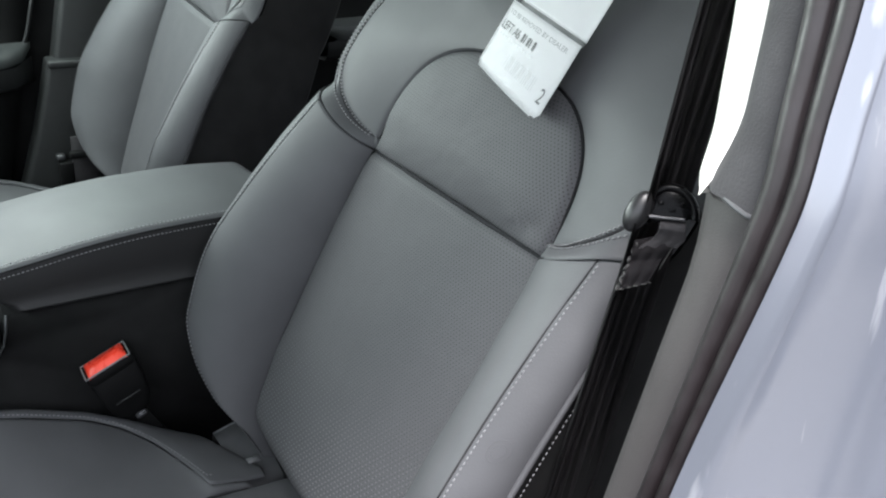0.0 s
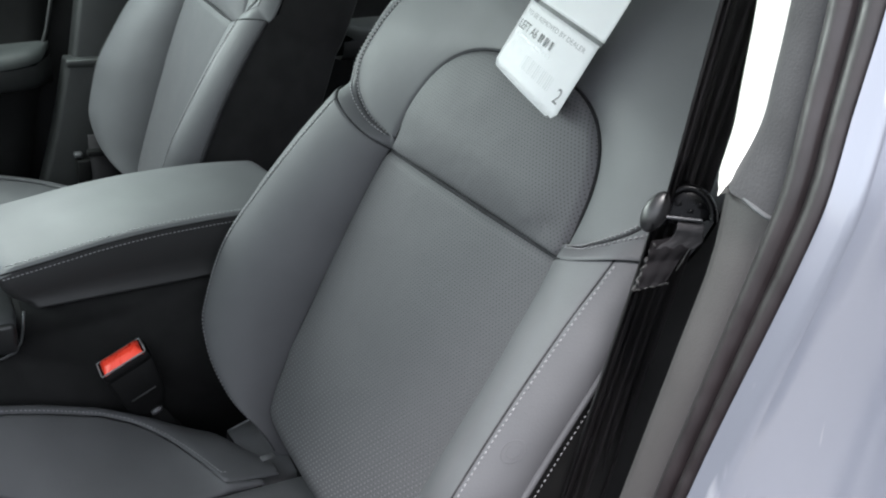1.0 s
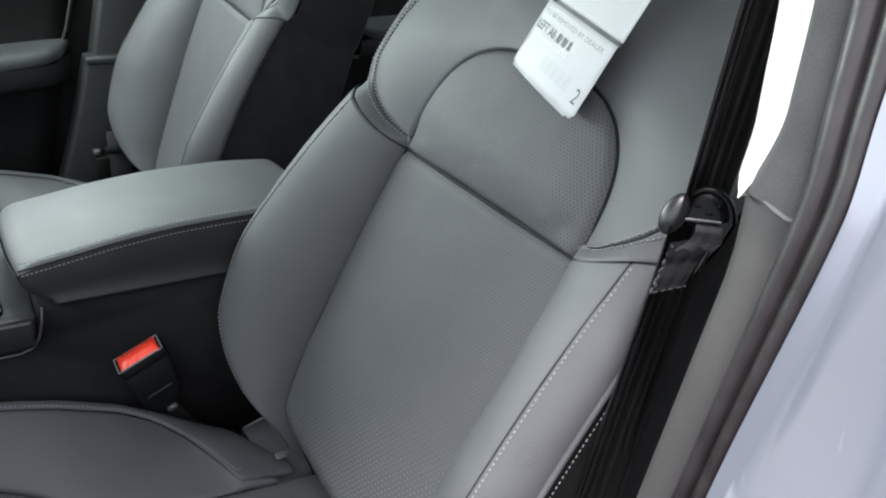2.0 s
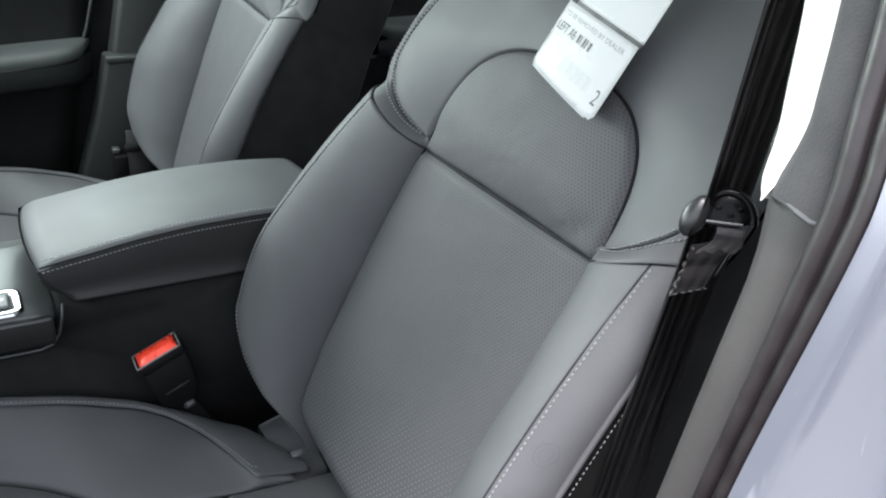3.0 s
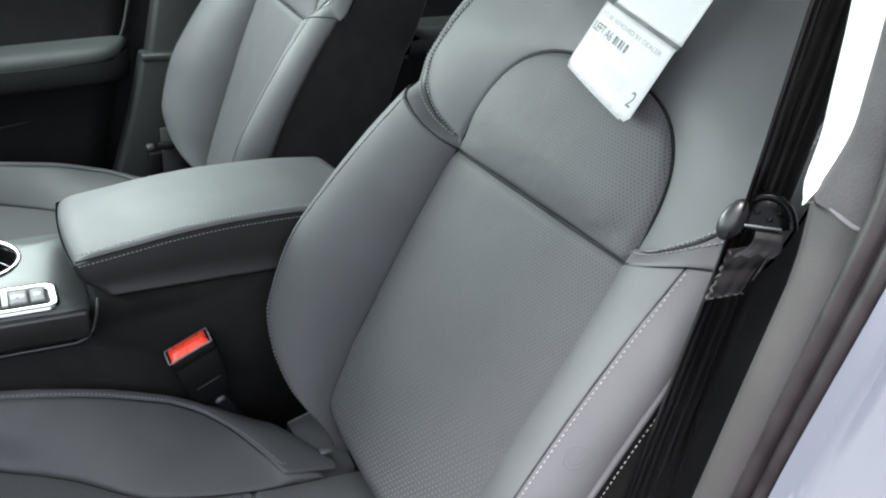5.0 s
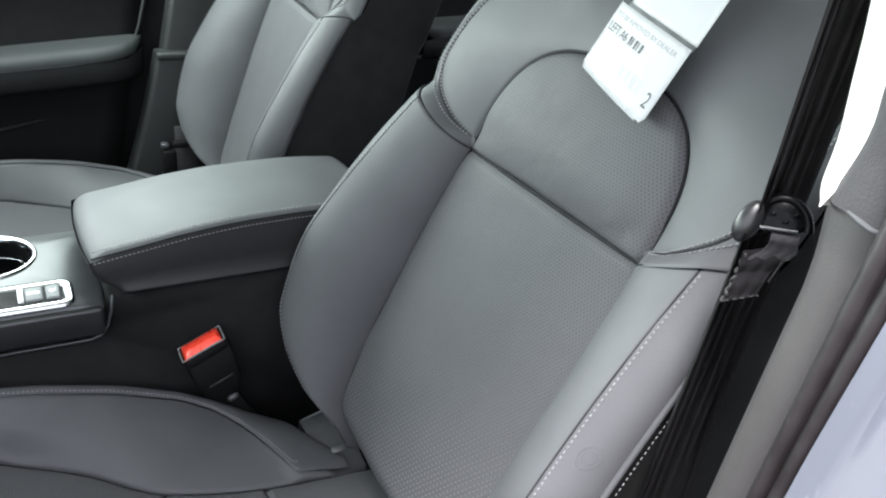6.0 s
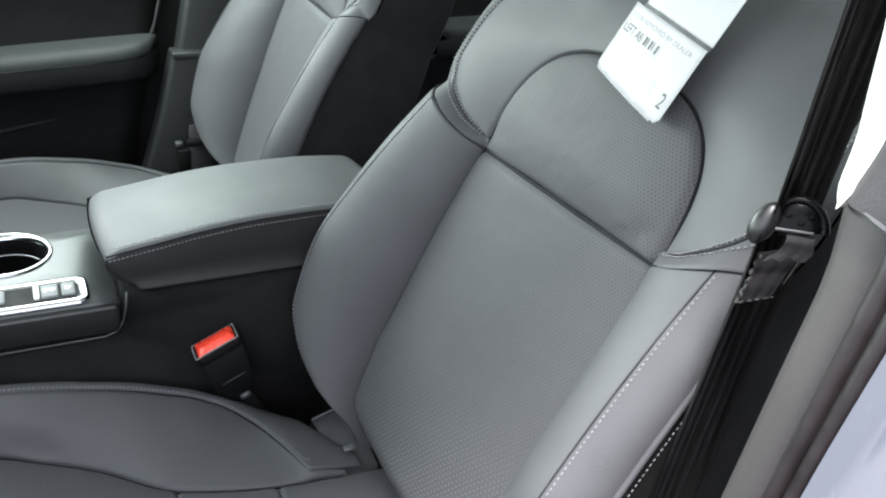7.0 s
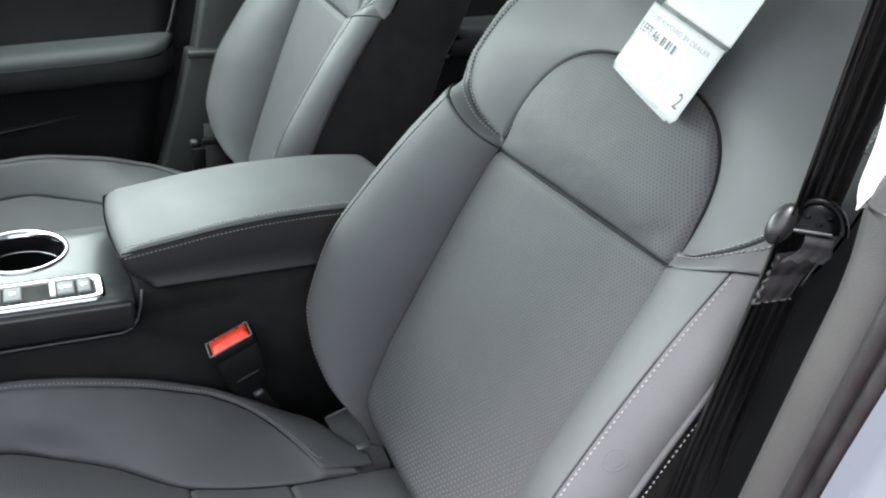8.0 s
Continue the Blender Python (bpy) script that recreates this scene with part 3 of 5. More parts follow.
def build_seat(at):
    seat = thing("front_seat", at, "dark grey leather front seat with perforated insert and pale stitching", "car seat", "front seats")
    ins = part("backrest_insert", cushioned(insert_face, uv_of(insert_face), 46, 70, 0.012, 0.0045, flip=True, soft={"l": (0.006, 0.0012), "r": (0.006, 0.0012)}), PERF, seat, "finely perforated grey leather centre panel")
    arch = part("upper_insert", cushioned(arch_face, uv_of(arch_face), 120, 26, 0.010, 0.0038, "b", True), PERF, seat, "arched perforated leather pad")
    yoke = part("shoulder_yoke", cushioned(yoke_face, None, 150, 34, 0.0035, 0.0016, ripple=0.35, soft={"b": (0.007, 0.0026)}), LEATHER, seat)
    tn = face_normal(None)

    def cord(name, pts, sink, r, owner, closed=False):
        bm = bmesh.new()
        tube(bm, [p - Vector(tn(p) if sink else (0, 0, -1)) * (sink or -0.003) for p in pts], r, 6, closed)
        part(name, bm, SEAMCORD, owner)
    cord("cross_seam", offset_curve(insert_face, "q", 1.0, 0, 1, 40), 0.0052, 0.0028, ins)
    cord("arch_seam", [arch_face(k / 120, 1.0) for k in range(120)], 0.0048, 0.0007, arch, True)
    cord("yoke_seam", offset_curve(yoke_face, "q", 1.0, 0, 1, 160), 0.0010, 0.0013, yoke)
    for side in (1, -1):
        cord("insert_seam", [on_back(side * f_wi(t), t, across(1, t)[1]) for t in np.linspace(0.01, 0.4, 50)], 0.0022, 0.0008, ins)
        cord("bolster_seam", offset_curve(bolster_face(side, 1.0, 3.0, lower_s), "q", 1.0, 0, 1, 50), 0.0020, 0.0012, yoke)
        cord("crest_seam", offset_curve(bolster_face(side, 1.0, 2.0, lower_s), "p", 1.0 if side > 0 else 0.0, 0.01, 1, 80), 0.0016, 0.0009, yoke)
    for side in (1, -1):
        bf = bolster_face(side, 1.0, 2.0, lower_s)
        bol = part("backrest_bolster", cushioned(bf, None, 36, 70, 0.0034, 0.0014, flip=True, ripple=0.5), LEATHER, seat)
        of = bolster_face(side, 2.0, 3.0, lower_s)
        rim = part("bolster_rim", cushioned(of, None, 26, 70, 0.0034, 0.0014, flip=True, ripple=0.5), LEATHER, seat)
        ba = band_face(side)
        band = part("shoulder_band", cushioned(ba, None, 110, 14, 0.0034, 0.0015, "lr", ripple=0.4), LEATHER, seat)
        bm = bmesh.new()
        stitches(bm, offset_curve(of, "p", 0.035 if side > 0 else 0.915, 0.03, 0.985, 160), tn, high=0.0011 if side > 0 else 0.0008)
        part("crest_stitching", bm, THREAD, rim, "pale grey thread", "stuff")
        bm = bmesh.new()
        tube(bm, [p + Vector(tn(p)) * 0.0005 for p in offset_curve(of, "p", 1.0 if side > 0 else 0.0, 0.0, 1.0, 60)], 0.0030)
        part("piping", bm, SEAMCORD if side > 0 else LEATHER, rim)
        bm = bmesh.new()
        shell_edge = [p + Vector((0.0075, side * 0.0030, -0.002)) for p in offset_curve(of, "p", 1.0 if side > 0 else 0.0, 0.02, 0.9, 80)]
        tuck = bmesh.new()
        bmesh.ops.create_uvsphere(tuck, u_segments=16, v_segments=10, radius=1, matrix=Matrix.Translation(on_back(side * 0.150, 0.408 - 0.03 * side * 0.15, -0.003)) @ Matrix.Diagonal((0.004, 0.004, 0.008, 1)))
        part("seam_tuck", tuck, LEATHER, band)
        if side < 0:
            stitches(bm, shell_edge, lambda c, k=side: (0, k, 0), wide=0.00055, high=0.0005)
            part("side_stitching", bm, THREAD, rim, "pale grey thread", "stuff")
            # faint round mark pressed into the leather
            dp, dq = (of(0.56, 0.6125) - of(0.52, 0.6125)) / 0.04, (of(0.54, 0.63) - of(0.54, 0.595)) / 0.035
            bm = bmesh.new()
            for rad, r in ((0.0088, 0.00032), (0.0052, 0.00030)):
                tube(bm, [of(0.54 + rad * math.cos(w) / dp.length, 0.6125 + 1.15 * rad * math.sin(w) / dq.length) for w in np.linspace(0, 2 * math.pi, 29)[:-1]], r, 6, True)
            part("embossed_mark", bm, LEATHER, rim, "faint round mark pressed into the leather")
        bm = bmesh.new()
        lo, hi = (0.02, 0.62) if side > 0 else (0.38, 0.98)
        stitches(bm, [c + tn(c) * 0.0009 for c in offset_curve(ba, "q", 0.22, lo, hi, 160)], tn, wide=0.0009, high=0.0014)
        part("band_stitching", bm, THREAD, band, "pale grey thread", "stuff")
        bm = bmesh.new()
        row = []
        for k in range(100):
            t = 0.015 + 0.30 * k / 99
            p = t if side > 0 else 1 - t
            (u0, s0), (u1, s1) = yoke_uv(p, 0.0), yoke_uv(p, 1.0)
            c = on_back(*yoke_point(p, 1 - min(0.9, 0.0042 / max(0.004, math.hypot(u1 - u0, s1 - s0)))))
            row.append(c + tn(c) * 0.0015)
        stitches(bm, row, tn, wide=0.0009, high=0.0014)
        part("yoke_stitching", bm, THREAD, yoke, "pale grey thread", "stuff")
    part("back_shell", back_shell(bmesh.new()), SHELL, seat, "black cloth back and sides")
    # cushion
    part("cushion_insert", cushioned(cushion_mid(-0.56, -0.2), lambda p, q: (q * 0.36, p * 0.36 + 0.25), 50, 30, 0.007, 0.003, flip=True), PERF, seat, "perforated grey leather panel")
    part("cushion_rear_band", cushioned(cushion_mid(-0.2, -0.09), None, 20, 26, 0.008, 0.004, flip=True), LEATHER, seat)
    part("cushion_rear_band", cushioned(cushion_mid(-0.09, 0.06), None, 20, 26, 0.008, 0.004, flip=True), LEATHER, seat)
    for side in (1, -1):
        part("cushion_bolster", cushioned(cushion_bolster(side), None, 70, 26, 0.007, 0.003, flip=True), LEATHER, seat)
        co = cushion_outer(side)
        rim = part("cushion_rim", cushioned(co, None, 70, 18, 0.004, 0.002, flip=True), LEATHER, seat)
        cord("cushion_seam", [on_seat(x, side * f_ci(x), f_zc(x) - 5.0 * max(0, -0.47 - x) ** 2) for x in np.linspace(-0.55, -0.01, 60)], 0.0, 0.0011, rim)
        bm = bmesh.new()
        stitches(bm, offset_curve(co, "q", 0.07 if side < 0 else 0.93, 0.03, 0.893, 180), lambda c: (0, 0, 1))
        part("cushion_stitching", bm, THREAD, rim, "pale grey thread", "stuff")
    # recliner trim at the foot of the backrest
    for side in (1, -1):
        bm = bmesh.new()
        rows = []
        for t in np.linspace(0, 1, 10):
            c = Vector((-0.012 + 0.055 * t, side * (0.196 + 0.012 * t), BASE - 0.030 + 0.004 * t))
            rows.append([c + Vector((0, side * 0.016, -0.06)), c + Vector((0, side * 0.012, -0.006)), c + Vector((0, side * 0.008, 0.0)), c + Vector((0, -side * 0.022, 0.002)), c + Vector((0, -side * 0.026, -0.001)), c + Vector((0.0, -side * 0.10, -0.014)), c + Vector((0.0, -side * 0.11, -0.06))])
        sheet(bm, rows)
        bmesh.ops.recalc_face_normals(bm, faces=bm.faces)
        trim = part("recliner_trim", bm, HINGE, seat, "grey plastic trim at the hinge")
        bm = bmesh.new()
        tube(bm, [(-0.012 + 0.055 * t, side * (0.204 + 0.012 * t), BASE - 0.0295 + 0.004 * t) for t in np.linspace(0, 1, 6)], 0.0012)
        part("trim_edge", bm, BUTTON, trim)
        part("hinge_tab", box(bmesh.new(), on_back(side * 0.106 - 0.005, -0.004, 0.003), on_back(side * 0.106 + 0.005, 0.002, -0.001) + Vector((0.010, 0, 0)), 0.0015, 1), HINGE, seat)
    part("cushion_skirt", skirt(bmesh.new()), SHELL, seat)
    return seat


SEAT = build_seat((0.0015, -0.366, 0.3))
FAR = copy_thing(SEAT, pose(0.047, 0.415, 0.5055, 0, -6.2, 0) @ Matrix.Translation((0, 0, -BASE)) @ Matrix.Diagonal((1, -0.95, 1, 1)))


# ---- centre console ----
def console():
    con = thing("centre_console", (0, 0, 0.30), "black centre console with padded armrest, chrome-framed buttons and cup holder", "console")
    con_z = -0.30

    def add(name, bm, mat, label="", parent=con, kind="", flat=False):
        if parent is con:
            bmesh.ops.translate(bm, verts=bm.verts, vec=(0, 0, con_z))
        return part(name, bm, mat, parent, label, kind, flat)

    body = [(-0.75, 0.30), (0.32, 0.30), (0.32, 0.60), (0.20, 0.676), (-0.20, 0.676), (-0.222, 0.668), (-0.228, 0.640), (-0.232, 0.622), (-0.245, 0.615), (-0.75, 0.615)]
    bm = loft_y(bmesh.new(), body, -0.094, 0.094)
    bmesh.ops.bevel(bm, geom=list(bm.edges), offset=0.004, segments=2, affect="EDGES")
    add("side_panel", bm, BLACK, "black grained plastic body")
    f_edge = hermite((-0.24, 0.7225), (-0.18, 0.732), (-0.117, 0.742), (-0.05, 0.748), (0.03, 0.750), (0.13, 0.744))

    def lid(p, q):
        x = -0.237 + 0.375 * p
        y = -0.095 + 0.19 * q
        k = 1 - (abs(y) / 0.095) ** 2.4
        x -= 0.006 * (1 - (y / 0.095) ** 2) * (1 - p)
        end = -0.010 * max(0, 1 - p / 0.06) ** 2 - 0.02 * max(0, (p - 0.93) / 0.07) ** 2
        return (x, y, f_edge(x) + 0.006 * k + end - 0.007 * q)
    add("armrest_top", cushioned(lid, None, 60, 36, 0.008, 0.003, ripple=0.25), LEATHER, "padded leather lid")

    rows = []
    ring = []
    for k in range(41):
        ring.append((-0.237 + 0.375 * k / 40, -0.095))
    for k in range(1, 20):
        ring.append((0.138, -0.095 + 0.19 * k / 20))
    for k in range(41):
        ring.append((0.138 - 0.375 * k / 40, 0.095))
    for k in range(1, 20):
        y = 0.095 - 0.19 * k / 20
        ring.append((-0.237 - 0.006 * (1 - (y / 0.095) ** 2), y))
    for t in (0, 0.08, 0.3, 0.6, 0.85, 0.97, 1.0):
        row = []
        for x, y in ring:
            zt = f_edge(x) - 0.004 - 0.007 * (y + 0.095) / 0.19 - 0.003 * smooth01((-0.215 - x) / 0.02) - 0.022 * smooth01((x - 0.108) / 0.03)
            zb = 0.6765
            bulge = 0.0035 * math.sin(math.pi * min(1, t * 1.1)) - 0.008 * max(0, t - 0.8) * 5
            xx = x + (0.034 * t * t * smooth01((-0.15 - x) / 0.08)) - 0.02 * t * smooth01((x - 0.1) / 0.03)
            row.append((xx, y + math.copysign(bulge, y), zt + (zb - zt) * t))
        rows.append(row)
    bm = bmesh.new()
    vs = sheet(bm, rows, closed=True)
    bm.faces.new(vs[-1])
    bmesh.ops.recalc_face_normals(bm, faces=bm.faces)
    add("armrest_side", bm, FLANK, "padded leather flank")
    for dz, dy, flat in ((0.0030, 0.0058, 1.0), (-0.0080, -0.0022, 0.1)):
        for side in (-1,):
            bm = bmesh.new()
            pts = [(x, side * (0.095 - dy), f_edge(x) + dz) for x in np.linspace(-0.231, 0.125, 80)]
            stitches(bm, pts, lambda c, k=side, f=flat: (0, k * (1.1 - f), f), step=0.0048, long=0.0032)
            add("armrest_stitching", bm, THREAD, "pale grey thread", kind="stuff")
    bm = bmesh.new()
    tube(bm, [(x, -0.0955, f_edge(x) - 0.0022) for x in np.linspace(-0.235, 0.13, 60)], 0.0010)
    add("armrest_seam", bm, SEAMCORD)
    # selector panel
    bm = bmesh.new()
    cup, r = (-0.343, 0.0455), 0.0525
    n = 64
    rows = [[], [], []]
    for k in range(n):
        w = 2 * math.pi * k / n
        c, d = math.cos(w), math.sin(w)
        rows[0].append((cup[0] + r * c, cup[1] + r * d, 0.666))
        ex = (-0.222 - cup[0]) / c if c > 1e-6 else ((-0.75 - cup[0]) / c if c < -1e-6 else 9)
        ey = (0.096 - cup[1]) / d if d > 1e-6 else ((-0.096 - cup[1]) / d if d < -1e-6 else 9)
        e = min(ex, ey)
        rows[1].append((cup[0] + max(e - 0.006, r + 0.002) * c, cup[1] + max(e - 0.006, r + 0.002) * d, 0.6655))
        rows[2].append((cup[0] + max(e, r + 0.003) * c, cup[1] + max(e, r + 0.003) * d, 0.659))
    rows.append([(x, y, 0.640) for x, y, z in rows[2]])
    sheet(bm, rows, closed=True)
    bmesh.ops.recalc_face_normals(bm, faces=bm.faces)
    add("selector_panel", bm, METAL, "dark brushed metal-look top panel")
    bm = bmesh.new()
    rows = []
    for rr, z in ((r + 0.0045, 0.6662), (r + 0.0040, 0.6682), (r + 0.001, 0.6688), (r - 0.002, 0.6675), (r - 0.004, 0.660)):
        rows.append([(cup[0] + rr * math.cos(w), cup[1] + rr * math.sin(w), z) for w in np.linspace(0, 2 * math.pi, 65)[:-1]])
    sheet(bm, rows, closed=True)
    add("cup_holder_ring", bm, CHROME, "chrome ring")
    bm = bmesh.new()
    rows = []
    for rr, z in ((r - 0.004, 0.662), (r - 0.005, 0.640), (r - 0.004, 0.6395), (r - 0.007, 0.590), (r - 0.012, 0.585)):
        rows.append([(cup[0] + rr * math.cos(w), cup[1] + rr * math.sin(w), z) for w in np.linspace(0, 2 * math.pi, 49)[:-1]])
    vs = sheet(bm, rows, closed=True)
    bm.faces.new(vs[-1])
    add("cup_holder_well", bm, BLACK, "black plastic well")
    bm = bmesh.new()
    tube(bm, [(cup[0] + (r - 0.006) * math.cos(w), cup[1] + (r - 0.006) * math.sin(w), 0.641) for w in np.linspace(0, 2 * math.pi, 49)[:-1]], 0.0012, 6, True)
    add("cup_holder_lip", bm, CHROME, "thin bright lip inside the cup holder")
    # side rail below the panel
    add("side_rail", box(bmesh.new(), (-0.75, -0.101, 0.621), (-0.226, -0.088, 0.660), 0.006, 3), PIANO, "gloss black side rail")
    bm = bmesh.new()
    line = [(-0.75, -0.0985, 0.6175), (-0.30, -0.0985, 0.6175), (-0.245, -0.0985, 0.6175), (-0.232, -0.0985, 0.622), (-0.224, -0.0985, 0.634), (-0.2195, -0.0985, 0.652), (-0.2165, -0.0965, 0.672)]
    tube(bm, line, 0.0016)
    add("edge_line", bm, METAL, "thin satin metal edging")
    # chrome button frame
    x0, x1, y0, y1, z0 = -0.60, -0.2545, -0.094, -0.034, 0.667
    bm = bmesh.new()
    rows = []

    def rr_loop(inset, z, rad):
        pts = []
        for cx, cy, a0 in ((x1, y1, 0), (x0, y1, 90), (x0, y0, 180), (x1, y0, 270)):
            sx = cx - math.copysign(inset + rad, cx - (x0 + x1) / 2)
            sy = cy - math.copysign(inset + rad, cy - (y0 + y1) / 2)
            for k in range(7):
                w = radians(a0 + 15 * k)
                pts.append((sx + rad * math.cos(w), sy + rad * math.sin(w), z))
        return pts
    for inset, z, rad in ((0, z0 - 0.002, 0.014), (0.001, z0 + 0.0012, 0.013), (0.003, z0 + 0.0024, 0.011), (0.009, z0 + 0.0020, 0.008), (0.0115, z0 + 0.0008, 0.006), (0.013, z0 - 0.001, 0.005)):
        rows.append(rr_loop(inset, z, rad))
    sheet(bm, rows, closed=True)
    add("button_frame", bm, CHROME, "chrome frame round the selector buttons")
    bm = bmesh.new()
    bm.faces.new([bm.verts.new(p) for p in rr_loop(0.012, z0 + 0.0005, 0.005)])
    add("button_bed", bm, BLACK)
    for name, bx0, bx1, mat, marks in (("brake_button", -0.2845, -0.2695, BUTTON, 1), ("drive_button", -0.3065, -0.2875, BUTTON, 2), ("selector_recess", -0.3405, -0.3150, BLACK, 0), ("park_button", -0.362, -0.343, BUTTON, 1), ("hold_button", -0.386, -0.365, BUTTON, 1)):
        zz = 0.6700 if marks else 0.6672
        b = add(name, box(bmesh.new(), (bx0, -0.0765, 0.664), (bx1, -0.0475, zz), 0.0022, 2), mat, "grey push button" if marks else "dark recess")
        for k in range(marks):
            xm = bx0 + (bx1 - bx0) * (k + 1) / (marks + 1)
            bm = box(bmesh.new(), (xm - 0.0035, -0.0655, 0.6698 + con_z), (xm + 0.0035, -0.0585, 0.6704 + con_z), 0)
            part("marking", bm, MARK, b, "pale icon")
    add("spacer", box(bmesh.new(), (-0.3140, -0.0765, 0.664), (-0.3078, -0.0475, 0.6702), 0.0005, 1), MARK)
    return con


console()


# ---- seat-belt buckle ----
def buckle(at):
    b = thing("belt_buckle", at, "black seat-belt buckle with red release button", "belt buckle")
    tilt = Matrix.Rotation(radians(-26), 4, "Y")

    def up(bm):
        bmesh.ops.transform(bm, matrix=tilt, verts=bm.verts)
        return bm
    bm = bmesh.new()
    rows = []
    for z, w, d in ((-0.082, 0.010, 0.006), (-0.074, 0.012, 0.008), (-0.068, 0.0165, 0.010), (-0.058, 0.0215, 0.0125), (-0.045, 0.0232, 0.0128), (-0.0135, 0.0252, 0.0134), (-0.0128, 0.0246, 0.0128), (-0.0118, 0.0246, 0.0128), (-0.011, 0.0254, 0.0135), (-0.006, 0.0255, 0.0135), (-0.002, 0.0245, 0.0125), (-0.001, 0.0225, 0.0108)):
        rows.append([Vector((w * math.copysign(abs(math.cos(t)) ** 0.35, math.cos(t)) + 0.14 * min(0, z + 0.012), d * math.copysign(abs(math.sin(t)) ** 0.35, math.sin(t)), z)) for t in [2 * math.pi * (k + 0.5) / 28 for k in range(28)]])
    vs = sheet(bm, rows, closed=True)
    bm.faces.new(vs[-1])
    bm.faces.new(vs[0])
    bmesh.ops.recalc_face_normals(bm, faces=bm.faces)
    body = part("body", up(bm), BLACK, b)
    bm = bmesh.new()
    rows = []
    for y, z, w in ((-0.0118, -0.004, 0.0200), (-0.0116, 0.0004, 0.0196), (-0.0108, 0.0012, 0.0190), (-0.0062, 0.0048, 0.0165), (-0.0052, 0.0052, 0.0165), (0.002, 0.0046, 0.0172), (0.0100, 0.0026, 0.0190), (0.0112, 0.0006, 0.0198), (0.0114, -0.004, 0.0200)):
        rows.append([Vector((-0.0212, y, -0.004)), Vector((-0.0206, y, 0.0004))] + [Vector((w * x, y, z)) for x in (-1, -0.6, 0, 0.6, 1)] + [Vector((0.0206, y, 0.0004)), Vector((0.0212, y, -0.004))])
    sheet(bm, rows)
    bmesh.ops.recalc_face_normals(bm, faces=bm.faces)
    part("release_button", up(bm), RED, body, "red press button")
    bm = bmesh.new()
    ring = [(-0.0235, -0.0128), (0.0235, -0.0128), (0.0235, 0.0122), (-0.0235, 0.0122)]
    loop = [Vector((a[0] + (b2[0] - a[0]) * k / 6, a[1] + (b2[1] - a[1]) * k / 6, 0.0004)) for a, b2 in zip(ring, ring[1:] + ring[:1]) for k in range(6)]
    tube(bm, loop, 0.0009, 6, True)
    part("button_rim", up(bm), BUTTON, body, "thin grey rim round the button")
    part("emblem", up(box(bmesh.new(), (-0.018, -0.0142, -0.0465), (0.009, -0.0110, -0.0450), 0.0004, 1)), CAPGREY, body)
    part("strap", up(box(bmesh.new(), (-0.021, -0.003, -0.21), (0.001, 0.003, -0.072), 0.001, 1)), BLACK, b)
    part("anchor", up(box(bmesh.new(), (-0.012, -0.013, -0.080), (0.000, -0.007, -0.073), 0.002, 1)), STEEL, b, "small metal clip")
    return b


BUCKLE = buckle((-0.124, -0.1235, 0.600))
BUCKLE.scale = (1.2, 1.15, 1.15)


# ---- car shell: pillar, sill, floor, roof, far door ----
car = thing("car", (0, 0, 0.12), "silver-blue car body with dark interior trim", "car")


def shell(name, bm, mat, parent=car, label="", flat=False):
    if parent is car:
        bmesh.ops.translate(bm, verts=bm.verts, vec=(0, 0, -0.12))
    return part(name, bm, mat, parent, label, flat=flat)


def lean(z):
    """The pillar's slant towards the rear."""
    return 0.19 * (z - 1.0)


f_in = hermite((0.3, -0.708), (0.78, -0.697), (0.91, -0.694), (0.962, -0.693), (1.013, -0.684), (1.075, -0.668), (1.125, -0.656), (1.4, -0.564))
f_seal = hermite((0.3, -0.7355), (0.82, -0.7335), (1.026, -0.7315), (1.09, -0.7215), (1.14, -0.7115), (1.4, -0.6335))
f_out = hermite((0.3, -0.768), (0.86, -0.765), (1.033, -0.77), (1.095, -0.762), (1.147, -0.755), (1.4, -0.681))


def near_side(x, y, z, size=0.85):
    """The pillar's sections, laid out at full size, stand this much smaller about the head of the door opening."""
    c = Vector((-0.289, -0.989, 1.207))
    return c + (Vector((x, y, z)) - c) * size


